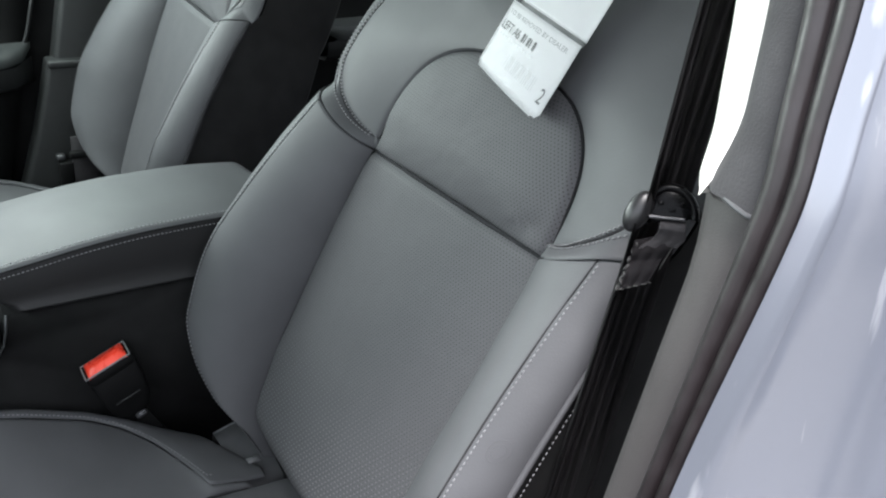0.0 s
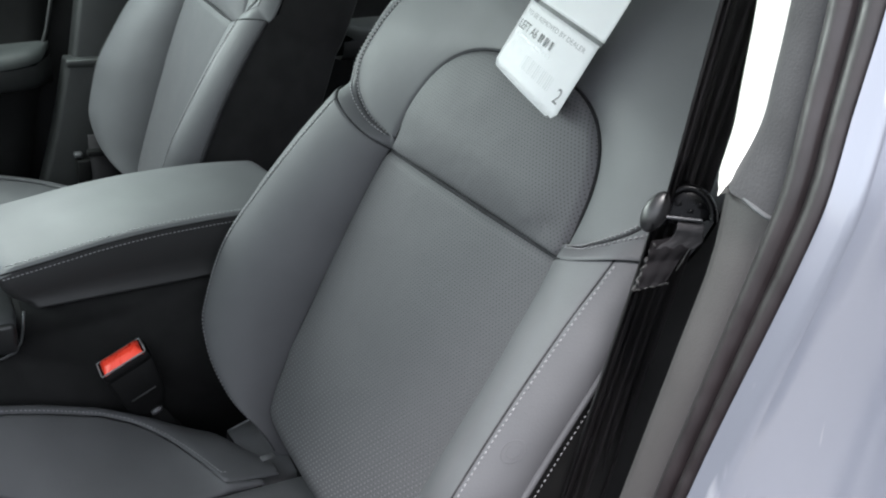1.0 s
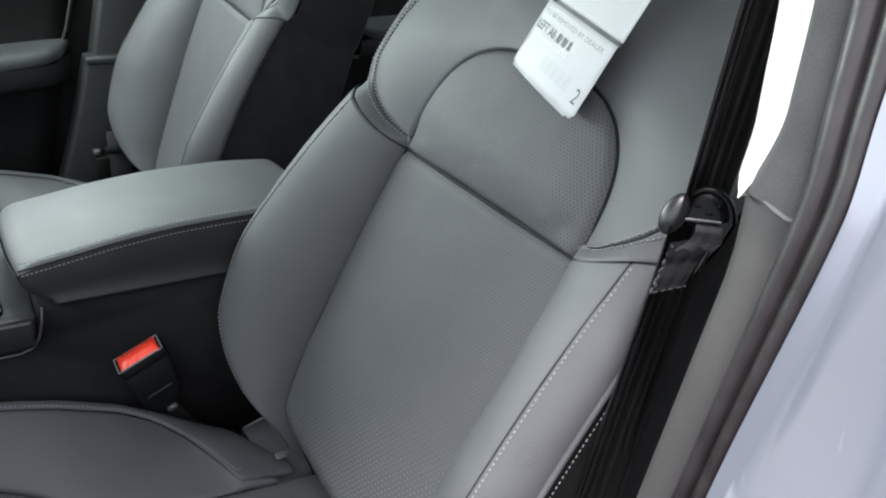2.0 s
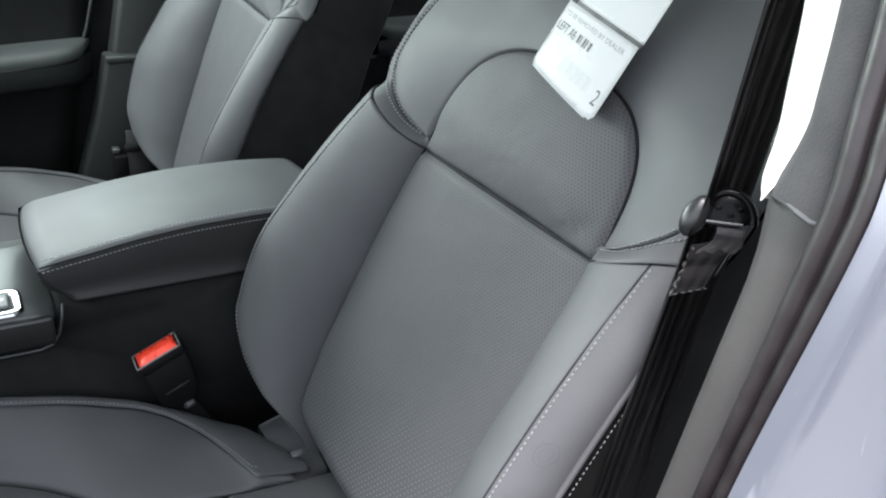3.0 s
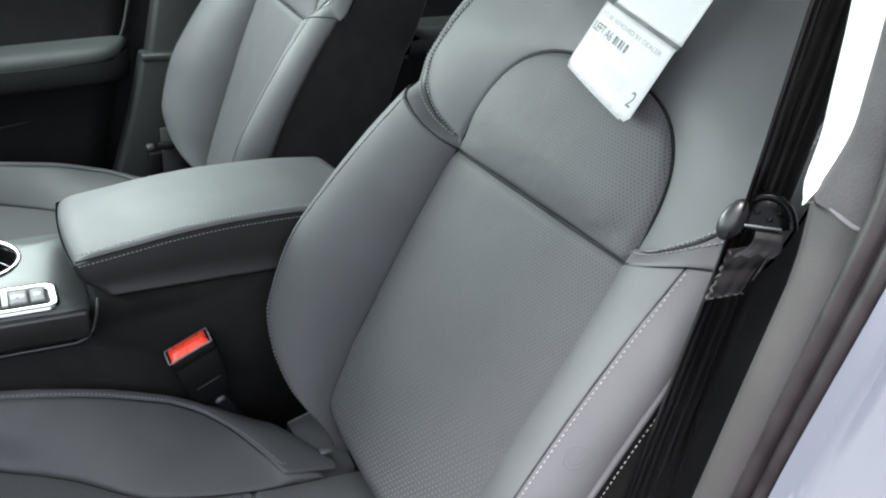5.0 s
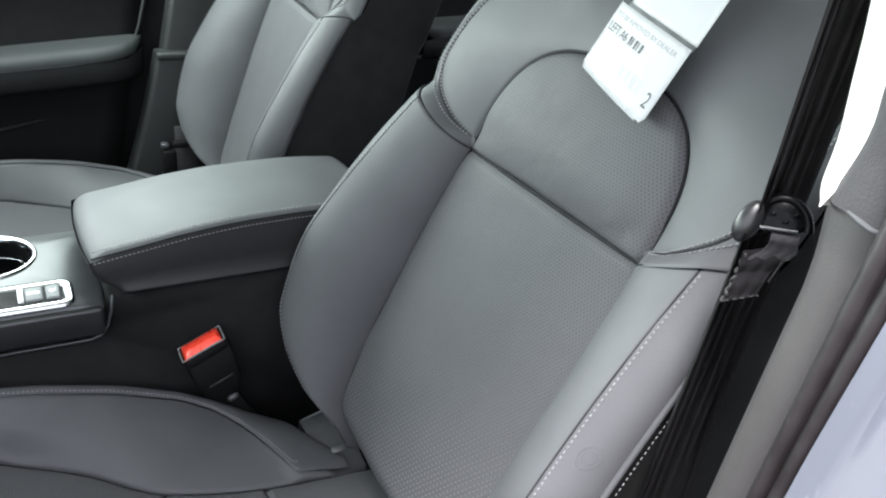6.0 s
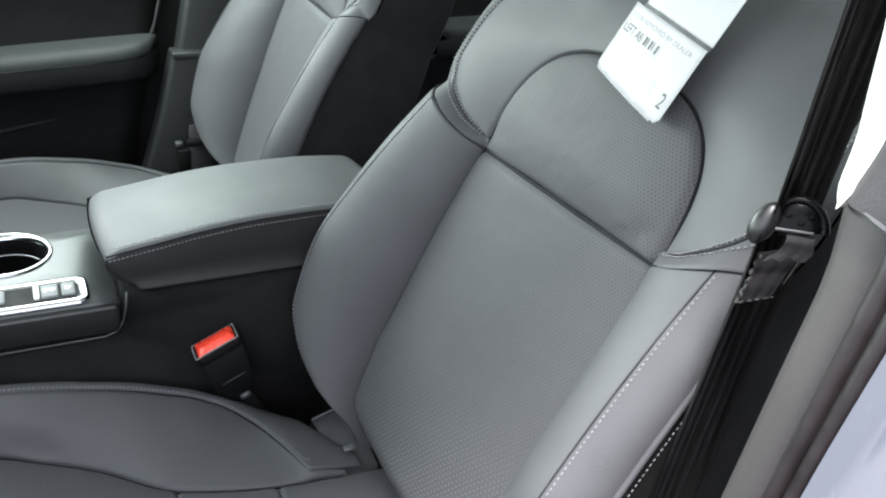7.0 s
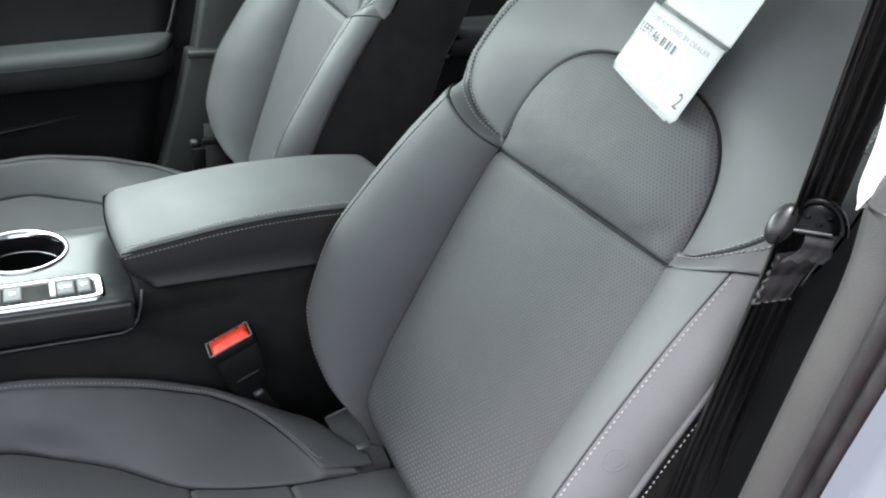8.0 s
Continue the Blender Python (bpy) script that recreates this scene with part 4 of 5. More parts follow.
def pillar():
    p = new("b_pillar")
    p.parent = car
    tagged(p, "centre door pillar with plastic trim, rubber seal and painted jamb")
    zs = [0.16, 0.23] + [0.30 + 0.02 * k for k in range(35)] + [0.99 + 0.006 * k for k in range(16)] + [1.09 + 0.02 * k for k in range(16)]

    def strip(name, section, mat, label="", z0=0.1, z1=1.4):
        """section(z) gives (x, y) places across the strip at height z."""
        bm = bmesh.new()
        sheet(bm, [[near_side(x, y, z) - Vector((0, 0, 0.12)) for x, y in section(z)] for z in zs if z0 <= z <= z1])
        return part(name, bm, mat, p, label)

    def lower(z):
        a, b = f_in(z), f_seal(z)
        x = lean(z) + 0.142
        w = a - b
        return [(x + 0.20, a + 0.006), (x + 0.03, a + 0.004), (x + 0.012, a + 0.0015), (x + 0.002, a - 0.002), (x - 0.004, a - 0.25 * w), (x - 0.007, a - 0.6 * w), (x - 0.008, b + 0.004), (x - 0.005, b), (x + 0.002, b - 0.003)]
    strip("lower_trim", lower, GREYPL, "grey grained plastic lower trim", 0.1, 1.027)

    def upper(z):
        a = f_in(z)
        b = f_seal(z) + 0.028 + 0.02 * smooth01((1.10 - z) / 0.08) * 0
        x = lean(z) + 0.142
        w = a - b
        k = smooth01((1.06 - z) / 0.05)
        tip = min(1.0, max(0, 1.030 - z) / 0.022)
        a -= 0.012 * tip ** 2
        b += 0.006 * tip ** 2 + 0.010 * smooth01((1.075 - z) / 0.06)
        w = max(0.0005, a - b)
        b = a - w
        return [(x + 0.20 - 0.18 * k, a + 0.006 * (1 - k)), (x + 0.03 - 0.03 * k, a + 0.003 * (1 - k)), (x + 0.006 - 0.014 * k, a + 0.001), (x - 0.002 - 0.008 * k, a - 0.1 * w), (x - 0.005 - 0.007 * k, a - 0.5 * w), (x - 0.003 - 0.008 * k, b)]
    strip("upper_trim", upper, IVORY, "ivory plastic upper trim", 1.0135, 1.4)

    def weave(z):
        b = f_seal(z)
        x = lean(z) + 0.132
        y0 = b + 0.028 + 0.012 * smooth01((1.075 - z) / 0.06)
        return [(x + 0.012, y0 + 0.001), (x + 0.002, y0), (x - 0.004, y0 - 0.008), (x - 0.006, b + 0.010), (x - 0.007, b), (x - 0.002, b - 0.008), (x + 0.008, b - 0.010)]
    strip("seal_cover", weave, WEAVE, "dark textured fabric seal cover", 1.019, 1.4)

    bm = bmesh.new()
    tube(bm, [near_side(lean(1.02) + dx, f_seal(1.02) + dy, 1.020 + dz) - Vector((0, 0, 0.12)) for dx, dy, dz in ((0.138, 0.038, 0.004), (0.130, 0.026, 0.001), (0.1265, 0.012, -0.001), (0.125, 0.002, -0.002), (0.127, -0.006, -0.002))], 0.0016, 8)
    part("cover_lip", bm, HINGE, p, "pale lip at the foot of the seal cover")

    def seal(z):
        b, c = f_seal(z) - 0.004, f_out(z)
        x = lean(z) + 0.118
        g = c - b
        pts = [(x + 0.02, b), (x + 0.004, b + 0.02 * g)]
        for k in range(9):
            w = math.pi * k / 8
            pts.append((x - 0.004 - 0.005 * math.sin(w), b + g * (0.12 + 0.38 * k / 8)))
        pts.append((x + 0.004, b + 0.53 * g))
        for k in range(9):
            w = math.pi * k / 8
            pts.append((x - 0.004 - 0.006 * math.sin(w), b + g * (0.56 + 0.44 * k / 8)))
        pts.append((x + 0.012, c))
        return pts
    strip("door_seal", seal, RUBBER, "black rubber door seal with double lip")

    def jamb(z):
        c = f_out(z)
        x = lean(z) + 0.098
        t = 0.11 * (z - 0.86)
        return [(x + 0.0105, c - 0.0002), (x + 0.0125, c - 0.003), (x + 0.0145, c - 0.0095), (x + 0.0165, c - 0.0125), (x + 0.020, c - 0.0148), (x + 0.026, c - 0.0160 + 0.3 * t), (x + 0.036, c - 0.0172 + 0.7 * t),
                (x + 0.05, c - 0.0184 + t), (x + 0.09, c - 0.0205 + t), (x + 0.15, c - 0.0245 + t), (x + 0.19, c - 0.030 + t), (x + 0.205, c - 0.042 + t), (x + 0.21, c - 0.072 + t), (x + 0.23, c - 0.087 + t), (x + 0.6, c - 0.097 + t)]
    strip("jamb", jamb, PAINT, "silver-blue painted door jamb")
    return p


PILLAR = pillar()


def striker():
    s = thing("door_striker", near_side(0.172, -0.806, 0.780), "chrome door latch striker bolted on the jamb", "striker")
    bm = box(bmesh.new(), (-0.028, -0.003, -0.03), (0.028, 0.014, 0.03), 0.006, 3)
    part("plate", bm, CHROME, s)
    bm = bmesh.new()
    tube(bm, [(-0.016, 0, 0.0), (-0.016, -0.02, 0.0), (-0.012, -0.026, 0), (0.012, -0.026, 0), (0.016, -0.02, 0), (0.016, 0, 0)], 0.005, 10)
    part("loop", bm, CHROME, s)
    for z in (-0.019, 0.019):
        bm = bmesh.new()
        bmesh.ops.create_cone(bm, cap_ends=True, segments=16, radius1=0.008, radius2=0.007, depth=0.006, matrix=Matrix.Translation((0, -0.005, z)) @ Matrix.Rotation(radians(90), 4, "X"))
        part("bolt", bm, CHROME, s)
    return s


striker().scale = (0.85, 0.85, 0.85)


# ---- seat belt on the pillar ----
def belt():
    b = thing("seat_belt", (0.09, -0.66, 0.30), "black seat-belt webbing with plastic tongue and stopper", "seat belt")
    o = Vector((0.09, -0.66, 0.30))

    def strap(name, pts, w, label=""):
        """A folded band of webbing: pts give its inner edge, w the way across it."""
        bm = bmesh.new()
        rows = []
        for q in pts:
            q = Vector(q)
            row = []
            for t in np.linspace(0, 1, 25):
                row.append(q + Vector(w) * t + Vector((-0.002, -0.003, 0)) * (1.3 * math.sin(t * math.pi * 7 + 0.6 * math.sin(q.z * 9)) + 0.5 * math.sin(t * 13 + q.z * 3)) - o + Vector((0.017, 0.012, 0)))
            rows.append(row)
        sheet(bm, rows)
        bmesh.ops.solidify(bm, geom=list(bm.faces), thickness=0.0012)
        return part(name, bm, WEB, b, label)
    strap("upper_webbing", [(0.097 + 0.1 * (z - 0.97), -0.674 + 0.03 * max(0, z - 1.0), z) for z in np.linspace(1.0, 1.34, 12)], (0.030, 0.012, -0.004))
    strap("lower_webbing", [(0.094 + 0.1 * (z - 0.97), -0.672 + 0.03 * max(0, 0.95 - z), z) for z in np.linspace(0.38, 0.985, 16)], (0.028, 0.010, 0.0))
    strap("inner_webbing", [(0.118 + 0.1 * (z - 0.97), -0.662 + 0.02 * max(0, 0.95 - z), z) for z in np.linspace(0.38, 1.34, 20)], (0.046, 0.004, 0.0), "second run of webbing behind")

    # plastic tongue, in its own slanted frame: across, up, outwards
    ex, ey, ez = Vector((0.677, -0.700, 0.228)), Vector((0.130, 0.419, 0.899)), Vector((-0.724, -0.578, 0.375))
    mid = Vector((0.1350, -0.6705, 0.9890)) - o

    def at(a, up, out=0.0):
        return mid + (ex * a + ey * up + ez * out) * 1.04
    bm = bmesh.new()
    rows = []
    for t in np.linspace(radians(-12), radians(196), 25):
        c, d = math.cos(t), math.sin(t)
        rows.append([at((0.0155 + 0.0032 * math.cos(w)) * c - 0.001, (0.0175 + 0.0032 * math.cos(w)) * d + 0.001, 0.004 * math.sin(w)) for w in np.linspace(0, 2 * math.pi, 11)[:-1]])
    sheet(bm, rows, closed=True)
    tongue = part("tongue", bm, GLOSSBLACK, b, "gloss black plastic tongue with rounded head")
    bm = bmesh.new()
    rows = []
    for k, out in ((1.0, -0.004), (1.0, 0.001), (0.9, 0.0025), (0.5, 0.0025)):
        rows.append([at(0.0150 * k * math.cos(t) - 0.001, (0.0168 * math.sin(t) if math.sin(t) > 0 else 0.005 * math.sin(t)) * k + 0.001, out) for t in np.linspace(0, 2 * math.pi, 33)[:-1]])
    vs = sheet(bm, rows, closed=True)
    bm.faces.new(vs[-1])
    part("head_face", bm, GLOSSBLACK, tongue)
    for a, up in ((-0.006, 0.009), (0.001, 0.004), (0.007, 0.008)):
        bm = bmesh.new()
        box(bm, (-0.002, -0.0011, -0.001), (0.002, 0.0011, 0.001), 0.0004, 1)
        bmesh.ops.transform(bm, verts=bm.verts, matrix=Matrix.Translation(at(a, up, 0.003)) @ Matrix((ex, ey, ez)).transposed().to_4x4())
        part("raised_mark", bm, GLOSSBLACK, tongue)
    bm = bmesh.new()
    bmesh.ops.create_uvsphere(bm, u_segments=24, v_segments=14, radius=1, matrix=Matrix.Translation(at(-0.0200, 0.0045, 0.003)) @ Matrix((ex, ey, ez)).transposed().to_4x4() @ Matrix.Rotation(radians(-32), 4, "Z") @ Matrix.Diagonal((0.0082, 0.0150, 0.007, 1)))
    part("tongue_cap", bm, CAPGREY, tongue, "rounded dark grey plastic end")
    bm = bmesh.new()
    rows = []
    for t in np.linspace(0, 1, 9):
        rows.append([at(-0.0135 + 0.0215 * t, 0.0012 - 0.003 * t + dy, out) for dy, out in ((-0.0010, 0.002), (-0.0012, 0.0075), (0.0006, 0.0080), (0.0010, 0.0020))])
    sheet(bm, rows)
    part("latch_plate", bm, STEEL, tongue, "thin metal latch plate")
    # webbing rolled over the plate and folding away below it
    def ribbon(name, pts, mat=WEB, pleat=0.0003):
        bm = bmesh.new()
        rows = [[at(a, up, out), at(a + da, up + du, out)] for a, up, out, da, du in pts]
        fine = []
        for p0, p1 in zip(rows, rows[1:]):
            for t in (0, 0.25, 0.5, 0.75):
                a, z = p0[0].lerp(p1[0], t), p0[1].lerp(p1[1], t)
                fine.append([a.lerp(z, w) + ez * pleat * math.sin(w * 17 + 1.3 * t + len(fine) * 0.12) for w in np.linspace(0, 1, 15)])
        sheet(bm, fine)
        bmesh.ops.smooth_vert(bm, verts=bm.verts, factor=0.5, use_axis_x=True, use_axis_y=True, use_axis_z=True)
        bmesh.ops.solidify(bm, geom=list(bm.faces), thickness=0.0013)
        part(name, bm, mat, b)
    ribbon("rolled_webbing", [(-0.0070, -0.0025, 0.003, 0.0160, -0.0022), (-0.0072, -0.0040, 0.0065, 0.0162, -0.0026), (-0.0078, -0.0062, 0.0068, 0.0166, -0.0028), (-0.0090, -0.0095, 0.0045, 0.018, -0.003),
                             (-0.0125, -0.0135, 0.003, 0.021, -0.002), (-0.0180, -0.0165, 0.0025, 0.024, -0.001), (-0.0225, -0.0205, 0.002, 0.026, 0.0)])
    ribbon("gathered_webbing", [(-0.0230, -0.0140, 0.0, 0.027, 0.004), (-0.0250, -0.0220, 0.003, 0.025, 0.003), (-0.0272, -0.0280, 0.000, 0.022, 0.002), (-0.0298, -0.0350, 0.003, 0.0205, 0.002), (-0.0328, -0.0430, 0.001, 0.0195, 0.003), (-0.0345, -0.0470, 0.002, 0.0185, 0.004)], PLEATS, 0.0008)
    # frayed edge of the folded webbing, in uneven turns
    bm = bmesh.new()
    tube(bm, [at(-0.0215 - 0.0132 * t + 0.0007 * math.sin(t * 31), -0.0160 - 0.0300 * t, 0.0022 + 0.0012 * math.sin(t * 40)) for t in np.linspace(0, 1, 40)], 0.0011, 7)
    for v in bm.verts:
        v.co += Vector((1, 1, 1)) * (0.0007 * noise.noise(v.co * 420))
    part("frayed_edge", bm, FRAY, b, "worn grey edge of the folded webbing")
    bm = bmesh.new()
    tube(bm, [at(-0.0335 + 0.0200 * t, -0.0455 + 0.0042 * t, 0.0024 + 0.0012 * math.sin(t * 26)) for t in np.linspace(0, 1, 24)], 0.0007, 6)
    part("frayed_hem", bm, FRAY, b, "worn grey hem of the webbing")
    bm = bmesh.new()
    tube(bm, [at(0.0010, -0.0180, 0.003), at(-0.0040, -0.0265, 0.0035), at(-0.0080, -0.0330, 0.0030)], 0.0006, 6)
    part("fold_edge", bm, FRAY, b, "worn edge of the webbing")
    return b


belt()


def wall(name, lo, hi, mat, label="", bevel=0.012):
    return shell(name, box(bmesh.new(), lo, hi, bevel, 3), mat, label=label)


wall("floor_pan", (-1.3, -0.71, 0.25), (1.6, 0.74, 0.30), CARPET, "black carpeted floor")
wall("door_sill", (-1.1, -0.86, 0.20), (1.3, -0.71, 0.395), PAINT, "painted door sill", 0.02)
wall("roof", (-0.68, -0.62, 1.385), (1.55, 0.60, 1.43), CLOTHROOF, "roof with pale headliner", 0.02)
wall("bulkhead", (-1.32, -0.74, 0.20), (-1.25, 0.76, 0.85), BLACK, "black front bulkhead")
wall("rear_panel", (1.55, -0.74, 0.20), (1.62, 0.76, 1.10), BLACK, "black panel behind the rear bench")
wall("far_sill", (-1.25, 0.72, 0.20), (1.55, 0.86, 0.46), BLACK, "black far door sill")
wall("near_rear_door", (0.52, -0.84, 0.20), (1.55, -0.76, 0.90), PAINT, "closed rear door", 0.03)
# The dashboard is out of view; its height is set to shade the lower seat.
wall("dashboard", (-1.25, -0.72, 0.50), (-0.74, 0.74, 1.03), BLACK, "black dashboard, out of view, raised to shade the seat", 0.05)
for yy in (-0.655, 0.56):
    wall("roof_rail", (-0.68, yy, 1.345), (1.55, yy + 0.06, 1.40), CLOTHROOF, "pale padded roof rail", 0.02)
for i in range(4):
    bm = bmesh.new()
    box(bm, (-0.05, -0.05, -0.035), (0.05, 0.05, 0.035), 0.012, 2)
    bmesh.ops.transform(bm, verts=bm.verts, matrix=Matrix.Translation((-1.1 + (i >= 2) * 2.2, -0.72 + (i % 2) * 1.46, 0.05)) @ Matrix.Diagonal((3.0, 1.6, 1.43, 1)))
    shell("underbody_block", bm, BLACK)


def pane(name, corners, label):
    """A sheet of tinted glass in one of the openings."""
    bm = bmesh.new()
    f = bm.faces.new([bm.verts.new(c) for c in corners])
    bmesh.ops.solidify(bm, geom=[f], thickness=0.004)
    shell(name, bm, PANE, label=label, flat=True)


pane("windscreen", [(-1.15, -0.70, 0.93), (-1.15, 0.72, 0.93), (-0.68, 0.58, 1.39), (-0.68, -0.56, 1.39)], "tinted windscreen glass")
pane("far_window", [(-0.80, 0.77, 0.91), (1.50, 0.77, 0.91), (1.50, 0.60, 1.36), (-0.62, 0.60, 1.36)], "tinted side window glass")
pane("rear_window", [(1.58, -0.70, 1.08), (1.58, 0.72, 1.08), (1.54, 0.60, 1.39), (1.54, -0.56, 1.39)], "tinted rear window glass")


def open_door():
    """The driver's door, swung out beside the camera."""
    bm = box(bmesh.new(), (0, -0.04, 0.28), (1.08, 0.04, 0.92), 0.03, 3)
    turn = Matrix.Translation((-1.06, -0.86, 0)) @ Matrix.Rotation(radians(-66), 4, "Z")
    bmesh.ops.transform(bm, verts=bm.verts, matrix=turn)
    d = shell("open_front_door", bm, BLACK, label="opened front door with black inner panel")
    return d


open_door()


# ---- far side: pillar, doors ----
def far_pillar():
    f_x = hermite((0.30, -0.150), (0.45, -0.105), (0.51, -0.086), (0.60, -0.058), (0.72, -0.028), (0.80, -0.012), (1.36, 0.10))
    p = new("far_pillar")
    p.parent = car
    tagged(p, "dark grey pillar trim beside the passenger seat")

    def strip(name, z0, z1, dx, y, mat, wide):
        bm = bmesh.new()
        rows = []
        for z in np.linspace(z0, z1, 16):
            x = f_x(z) + dx
            rows.append([(x + 0.004, y + 0.06, z - 0.12), (x, y + 0.012, z - 0.12), (x + 0.003, y + 0.003, z - 0.12), (x + 0.010, y, z - 0.12), (x + wide, y - 0.003, z - 0.12), (x + wide + 0.06, y + 0.02, z - 0.12)])
        sheet(bm, rows)
        return part(name, bm, mat, p)
    strip("lower_trim", 0.30, 0.728, 0.0, 0.66, DARKPL, 0.14)
    strip("upper_trim", 0.728, 1.36, 0.014, 0.676, DARKPL, 0.10)
    bm = bmesh.new()
    box(bm, (-0.026, 0.656, 0.722 - 0.12), (0.05, 0.70, 0.737 - 0.12), 0.005, 3)
    part("ledge", bm, DARKPL, p)


far_pillar()
wall("far_door_gap", (-0.12, 0.745, 0.30), (0.40, 0.80, 1.36), BLACK, "black shut gap behind the far pillar")


def door(at, label, x0, x1, pad_from, pad_to, pad_low, pad_high, swoosh):
    d = new("door")
    d.parent = car
    d.location = Vector(at) - Vector((0, 0, 0.12))
    tagged(d, label)
    o = Vector(at)

    def add(name, bm, mat, lab="", parent=d):
        bmesh.ops.translate(bm, verts=bm.verts, vec=-o)
        return part(name, bm, mat, parent, lab)
    # inner panel with a hollowed middle and a padded upper
    bm = bmesh.new()
    rows = []
    for x in np.linspace(x0, x1, 24):
        row = []
        slant = 0.25
        for z, y in ((0.40, 0.745), (0.46, 0.715), (0.50, 0.712), (0.56, 0.722), (0.62, 0.728), (0.66, 0.722), (0.72, 0.722), (0.76, 0.730), (0.82, 0.735), (0.88, 0.728), (0.905, 0.735), (0.91, 0.78), (0.40, 0.80)):
            row.append((x + slant * (z - 0.75) * smooth01((x - x1 + 0.3) / 0.3), y, z))
        rows.append(row)
    vs = sheet(bm, rows)
    bm.faces.new(vs[0])
    bm.faces.new(vs[-1])
    bmesh.ops.recalc_face_normals(bm, faces=bm.faces)
    panel = add("inner_panel", bm, BLACK, "black door panel")
    bm = bmesh.new()
    rows = []
    for t in np.linspace(0, 1, 30):
        x = pad_from + (pad_to - pad_from) * t
        end = math.sqrt(max(0.0, 1 - max(0, (t - 0.86) / 0.14) ** 2.5)) * math.sqrt(max(0.0, 1 - max(0, (0.04 - t) / 0.04) ** 2.5))
        zt = pad_low + (pad_high - pad_low) * t
        row = []
        deep = 0.080 * end
        for dy, dz in ((0.0, 0.004), (0.35, 0.0035), (0.7, 0.001), (0.86, -0.003), (0.95, -0.009), (1.0, -0.017), (1.0, -0.024)):
            row.append((x, 0.734 - deep * dy, zt + dz * (0.4 + 0.6 * end)))
        rows.append(row)
    sheet(bm, rows)
    pad = add("armrest_pad", bm, DOORCLOTH, "padded grey leather armrest")
    bm = bmesh.new()
    tube(bm, [(pad_from + (pad_to - pad_from) * t, 0.6545, pad_low + (pad_high - pad_low) * t - 0.025) for t in np.linspace(0.02, 0.84, 20)], 0.0014)
    add("pad_seam", bm, SEAMCORD)
    # black shelf below the pad
    bm = bmesh.new()
    rows = []
    for t in np.linspace(0, 1, 20):
        x = pad_from + (pad_to - pad_from) * t
        zt = pad_low + (pad_high - pad_low) * t - 0.026
        k = math.sqrt(max(0, 1 - max(0, (t - 0.86) / 0.14) ** 2.5))
        rows.append([(x, 0.735 - 0.0795 * k, zt), (x, 0.735 - 0.0795 * k, zt - 0.012), (x, 0.735 - 0.074 * k, zt - 0.036), (x, 0.735 - 0.06 * k, zt - 0.046), (x, 0.735, zt - 0.052)])
    sheet(bm, rows)
    add("pad_underside", bm, DARKPL)
    if swoosh:
        bm = bmesh.new()
        tube(bm, [(-0.075, 0.727, 0.700), (-0.0536, 0.727, 0.748), (-0.0432, 0.727, 0.777), (-0.032, 0.727, 0.821), (-0.018, 0.727, 0.88)], 0.0035, 8)
        add("panel_edge", bm, DARKPL, "dark grey panel edging")
        bm = bmesh.new()
        rows = []
        for t in np.linspace(0, 1, 24):
            x = -0.55 + 0.34 * t
            z = 0.548 + 0.052 * t
            k = 0.012 * (1 - t) ** 0.6 - 0.014 * t ** 3
            w = 1.02 - t
            rows.append([(x, 0.726, z + 0.004 * w), (x, 0.718 - k, z + 0.003 * w), (x, 0.716 - k, z - 0.003 * w), (x, 0.726, z - 0.020 * w)])
        sheet(bm, rows)
        add("pocket_edge", bm, DARKPL)
    return d


door((-0.35, 0.73, 0.46), "closed passenger door with black panel and grey padded armrest", -1.1, -0.045, -0.75, -0.040, 0.706, 0.755, True)
door((0.65, 0.73, 0.46), "closed rear door with black panel and grey padded armrest", 0.20, 1.45, 0.545, 1.3, 0.770, 0.80, False)


def far_belt():
    b = thing("belt_anchor", (0.0, 0.655, 0.545), "black seat-belt anchor and webbing at the pillar foot", "seat belt")
    part("webbing", box(bmesh.new(), (-0.005, -0.020, -0.10), (0.04, -0.014, 0.05), 0.001, 1), WEB, b)
    part("tongue", box(bmesh.new(), (-0.012, -0.034, 0.010), (0.036, -0.020, 0.024), 0.004, 2), BLACK, b)
    part("bolt_cover", box(bmesh.new(), (-0.032, -0.016, 0.002), (-0.016, 0.002, 0.014), 0.004, 2), STEEL, b, "small bright bolt")
    part("bracket", box(bmesh.new(), (-0.030, -0.022, -0.06), (-0.004, 0.0, 0.0), 0.004, 2), BLACK, b)


far_belt()


# ---- rear bench ----
def bench():
    b = thing("rear_bench", (1.0, 0.0, 0.30), "dark leather rear bench seat", "car seat")

    def cush(p, q):
        x, y = -0.42 + 0.5 * p, -0.62 + 1.24 * q
        return (x, y, 0.24 - 0.05 * p + 0.02 * math.sin(q * math.pi * 3) ** 2 - 0.06 * max(0, 1 - p / 0.12) ** 2)
    part("cushion", cushioned(cush, None, 30, 40), LEATHER, b)
    part("cushion_base", box(bmesh.new(), (-0.41, -0.62, 0.0), (0.30, 0.62, 0.18), 0.01), SHELL, b)

    def back(p, q):
        t, y = p, -0.62 + 1.24 * q
        return (0.06 + 0.25 * t, y, 0.17 + 0.58 * t + 0.01 * math.sin(q * math.pi * 3) ** 2)
    part("backrest", cushioned(back, None, 30, 40), LEATHER, b)
    bm = bmesh.new()
    loft_y(bm, [(0.09, 0.17), (0.33, 0.74), (0.42, 0.74), (0.42, 0.0), (0.09, 0.0)], -0.62, 0.62)
    part("backrest_shell", bm, SHELL, b)
    return b


bench()


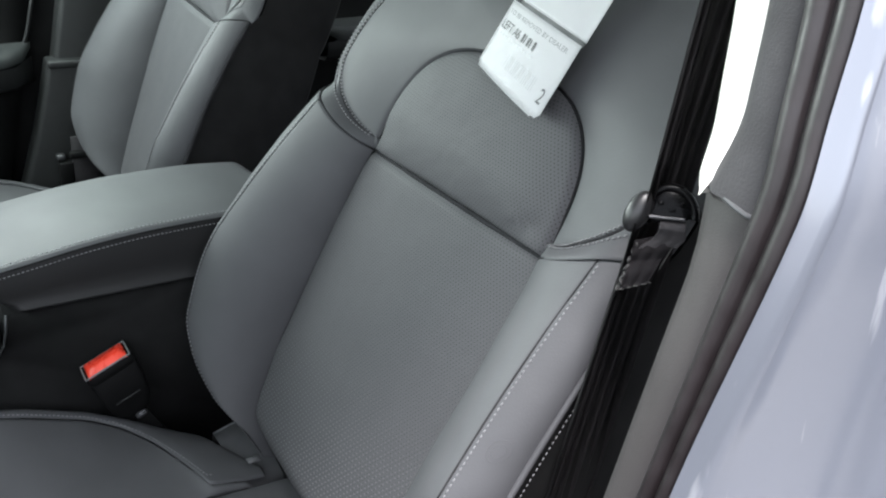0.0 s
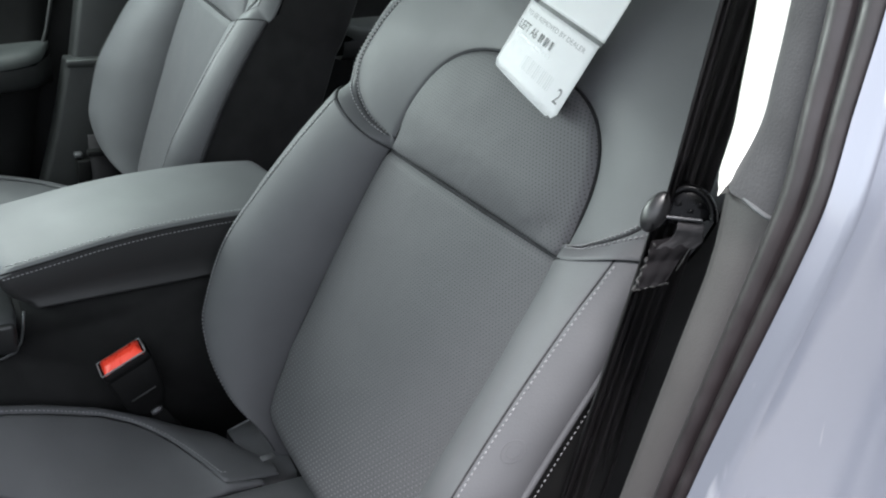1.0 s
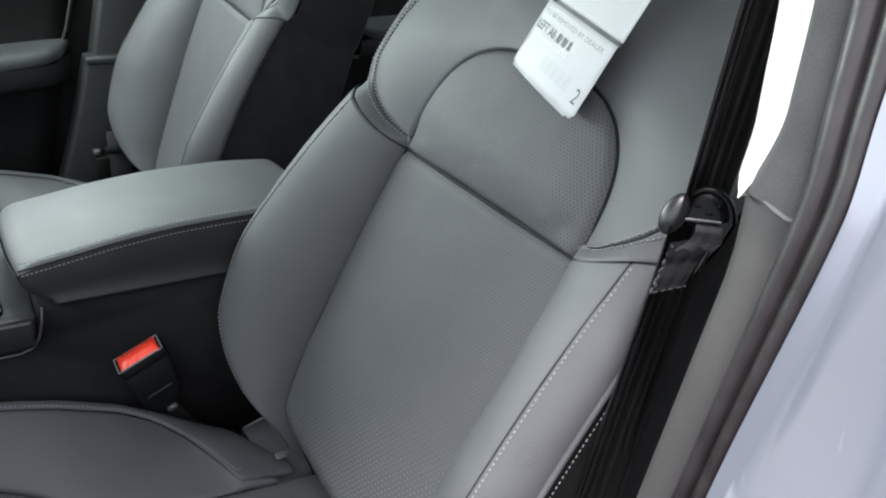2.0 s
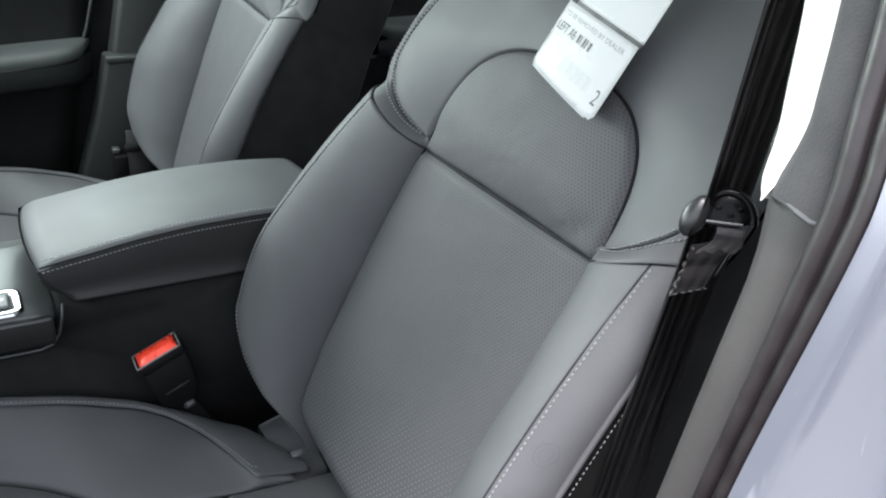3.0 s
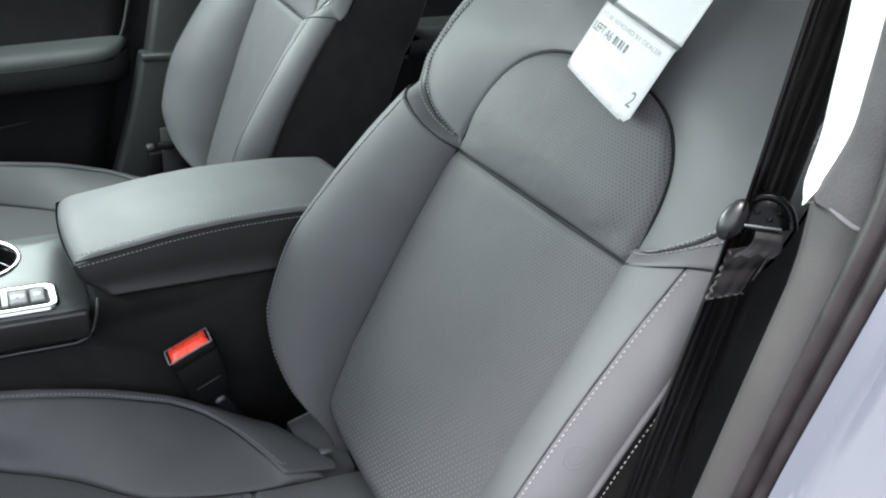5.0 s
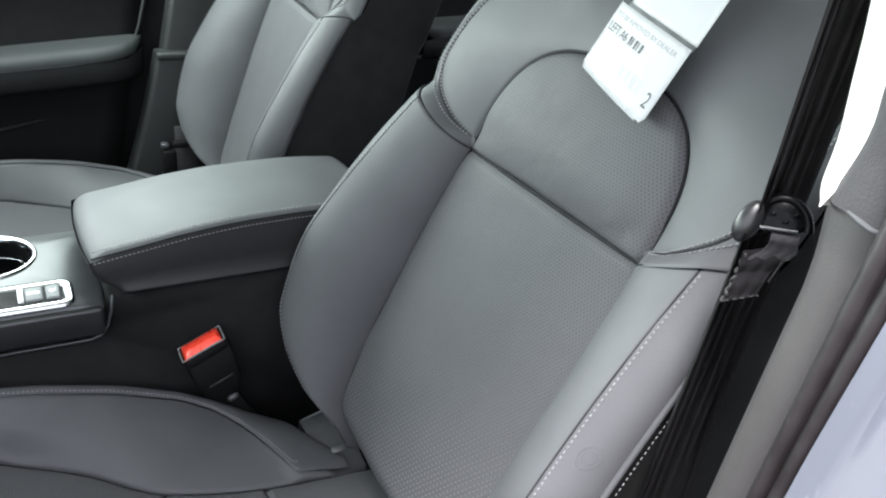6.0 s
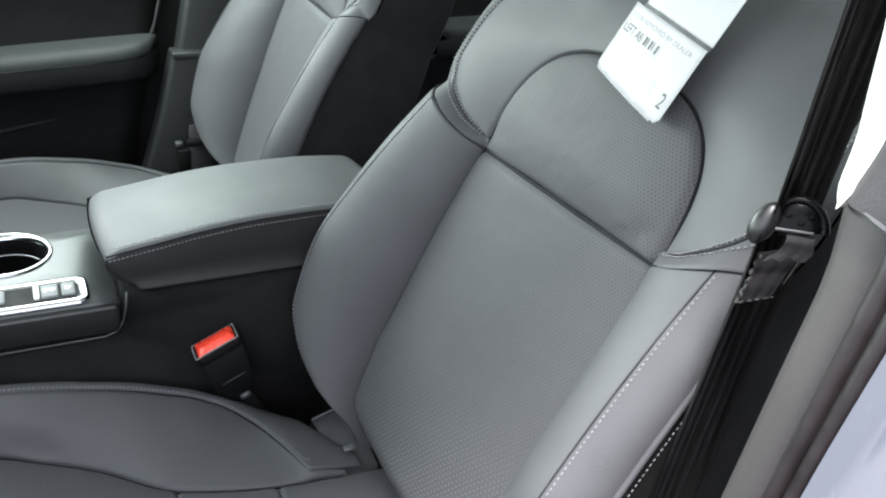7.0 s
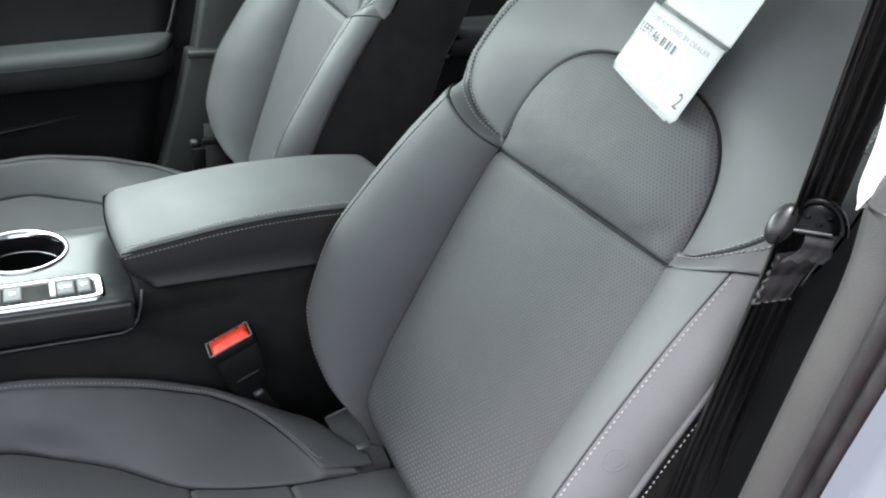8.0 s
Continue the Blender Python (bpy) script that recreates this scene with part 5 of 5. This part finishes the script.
# ---- hanging label on the seat ----
def card_tag():
    o = on_back(-0.04, 0.585, 0.03) + Vector((0.0015, -0.366, 0.3))
    t = thing("paper_tag", o, "white printed card tag in a sleeve hanging on the seat back", "tag")
    base = Vector((0.0015, -0.366, 0.3)) - o
    tl, tr, bl = (0.009, 0.6005), (-0.1005, 0.5825), (0.0145, 0.5335)

    def at(a, b, lift=0.0):
        """A place on the card: across and down it, as parts of its size."""
        u = tl[0] + (tr[0] - tl[0]) * a + (bl[0] - tl[0]) * b
        s = tl[1] + (tr[1] - tl[1]) * a + (bl[1] - tl[1]) * b - 0.0065 * a * b
        bow = 0.004 * math.sin(math.pi * min(1, max(0, a))) + 0.003 * (b - 0.5)
        return on_back(u, s, 0.027 + bow + lift) + base

    def card(name, a0, a1, b0, b1, lift, cut, mat=PAPER, label=""):
        bm = bmesh.new()
        rows = []
        for b in np.linspace(b0, b1, 14):
            near = max(0.0, cut - (b1 - b) * 0.067)
            k = (cut - math.sqrt(max(0, cut * cut - near * near))) / 0.11 if cut else 0
            rows.append([at(a0 + k + (a1 - a0 - 2 * k) * j / 20, b, lift) for j in range(21)])
        sheet(bm, rows)
        bmesh.ops.solidify(bm, geom=list(bm.faces), thickness=0.0005)
        bmesh.ops.recalc_face_normals(bm, faces=bm.faces)
        return part(name, bm, mat, t, label)
    front = card("lower_card", 0.0, 1.0, 0.0, 1.0, 0.0, 0.004)
    card("rear_card", -0.02, 0.93, 0.02, 1.03, -0.002, 0.004)
    card("upper_card", 0.14, 1.04, -0.75, -0.055, 0.0015, 0.0)
    card("sleeve_edge", 0.10, 1.01, -0.07, 0.015, -0.001, 0.0, FILMGREY, "grey translucent sleeve edge")

    def words(text, a, b, high, wide, ink=INK):
        cu = bpy.data.curves.new("print", "FONT")
        cu.body = text
        cu.size = 1.0
        ob = bpy.data.objects.new("print", cu)
        scene.collection.objects.link(ob)
        bpy.context.view_layer.update()
        me = bpy.data.meshes.new_from_object(ob.evaluated_get(bpy.context.evaluated_depsgraph_get()))
        bpy.data.objects.remove(ob)
        xs = [v.co.x for v in me.vertices]
        ys = [v.co.y for v in me.vertices]
        for v in me.vertices:
            p = at(a + wide * (v.co.x - min(xs)) / (max(xs) - min(xs)), b - high * (v.co.y - min(ys)) / (max(ys) - min(ys)), 0.0006)
            v.co = p
        me.materials.append(ink.m)
        w = new("lettering", me)
        w.parent = front
        return w

    def bar(a, b, wide, high, mat=INK):
        bm = bmesh.new()
        sheet(bm, [[at(a, b, 0.0006), at(a + wide, b, 0.0006)], [at(a, b - high, 0.0006), at(a + wide, b - high, 0.0006)]])
        part("print_bar", bm, mat, front)
    words("TO BE REMOVED BY DEALER", 0.05, 0.175, 0.062, 0.86, GREYINK)
    words("LEFT A6", 0.045, 0.40, 0.125, 0.30)
    for k, w in enumerate((0.045, 0.016, 0.040, 0.016, 0.042)):
        bar(0.385 + 0.042 * k, 0.395, w * 0.62, 0.115)
    for k in range(13):
        bar(0.08 + 0.043 * k, 0.485, 0.020 + 0.010 * ((k * 7) % 3), 0.035, FAINT)
    for k in range(16):
        bar(0.36 + 0.028 * k, 0.80, 0.006 + 0.005 * ((k * 5) % 3), 0.19, FAINT)
    words("2", 0.885, 0.845, 0.19, 0.055)
    return t


card_tag()
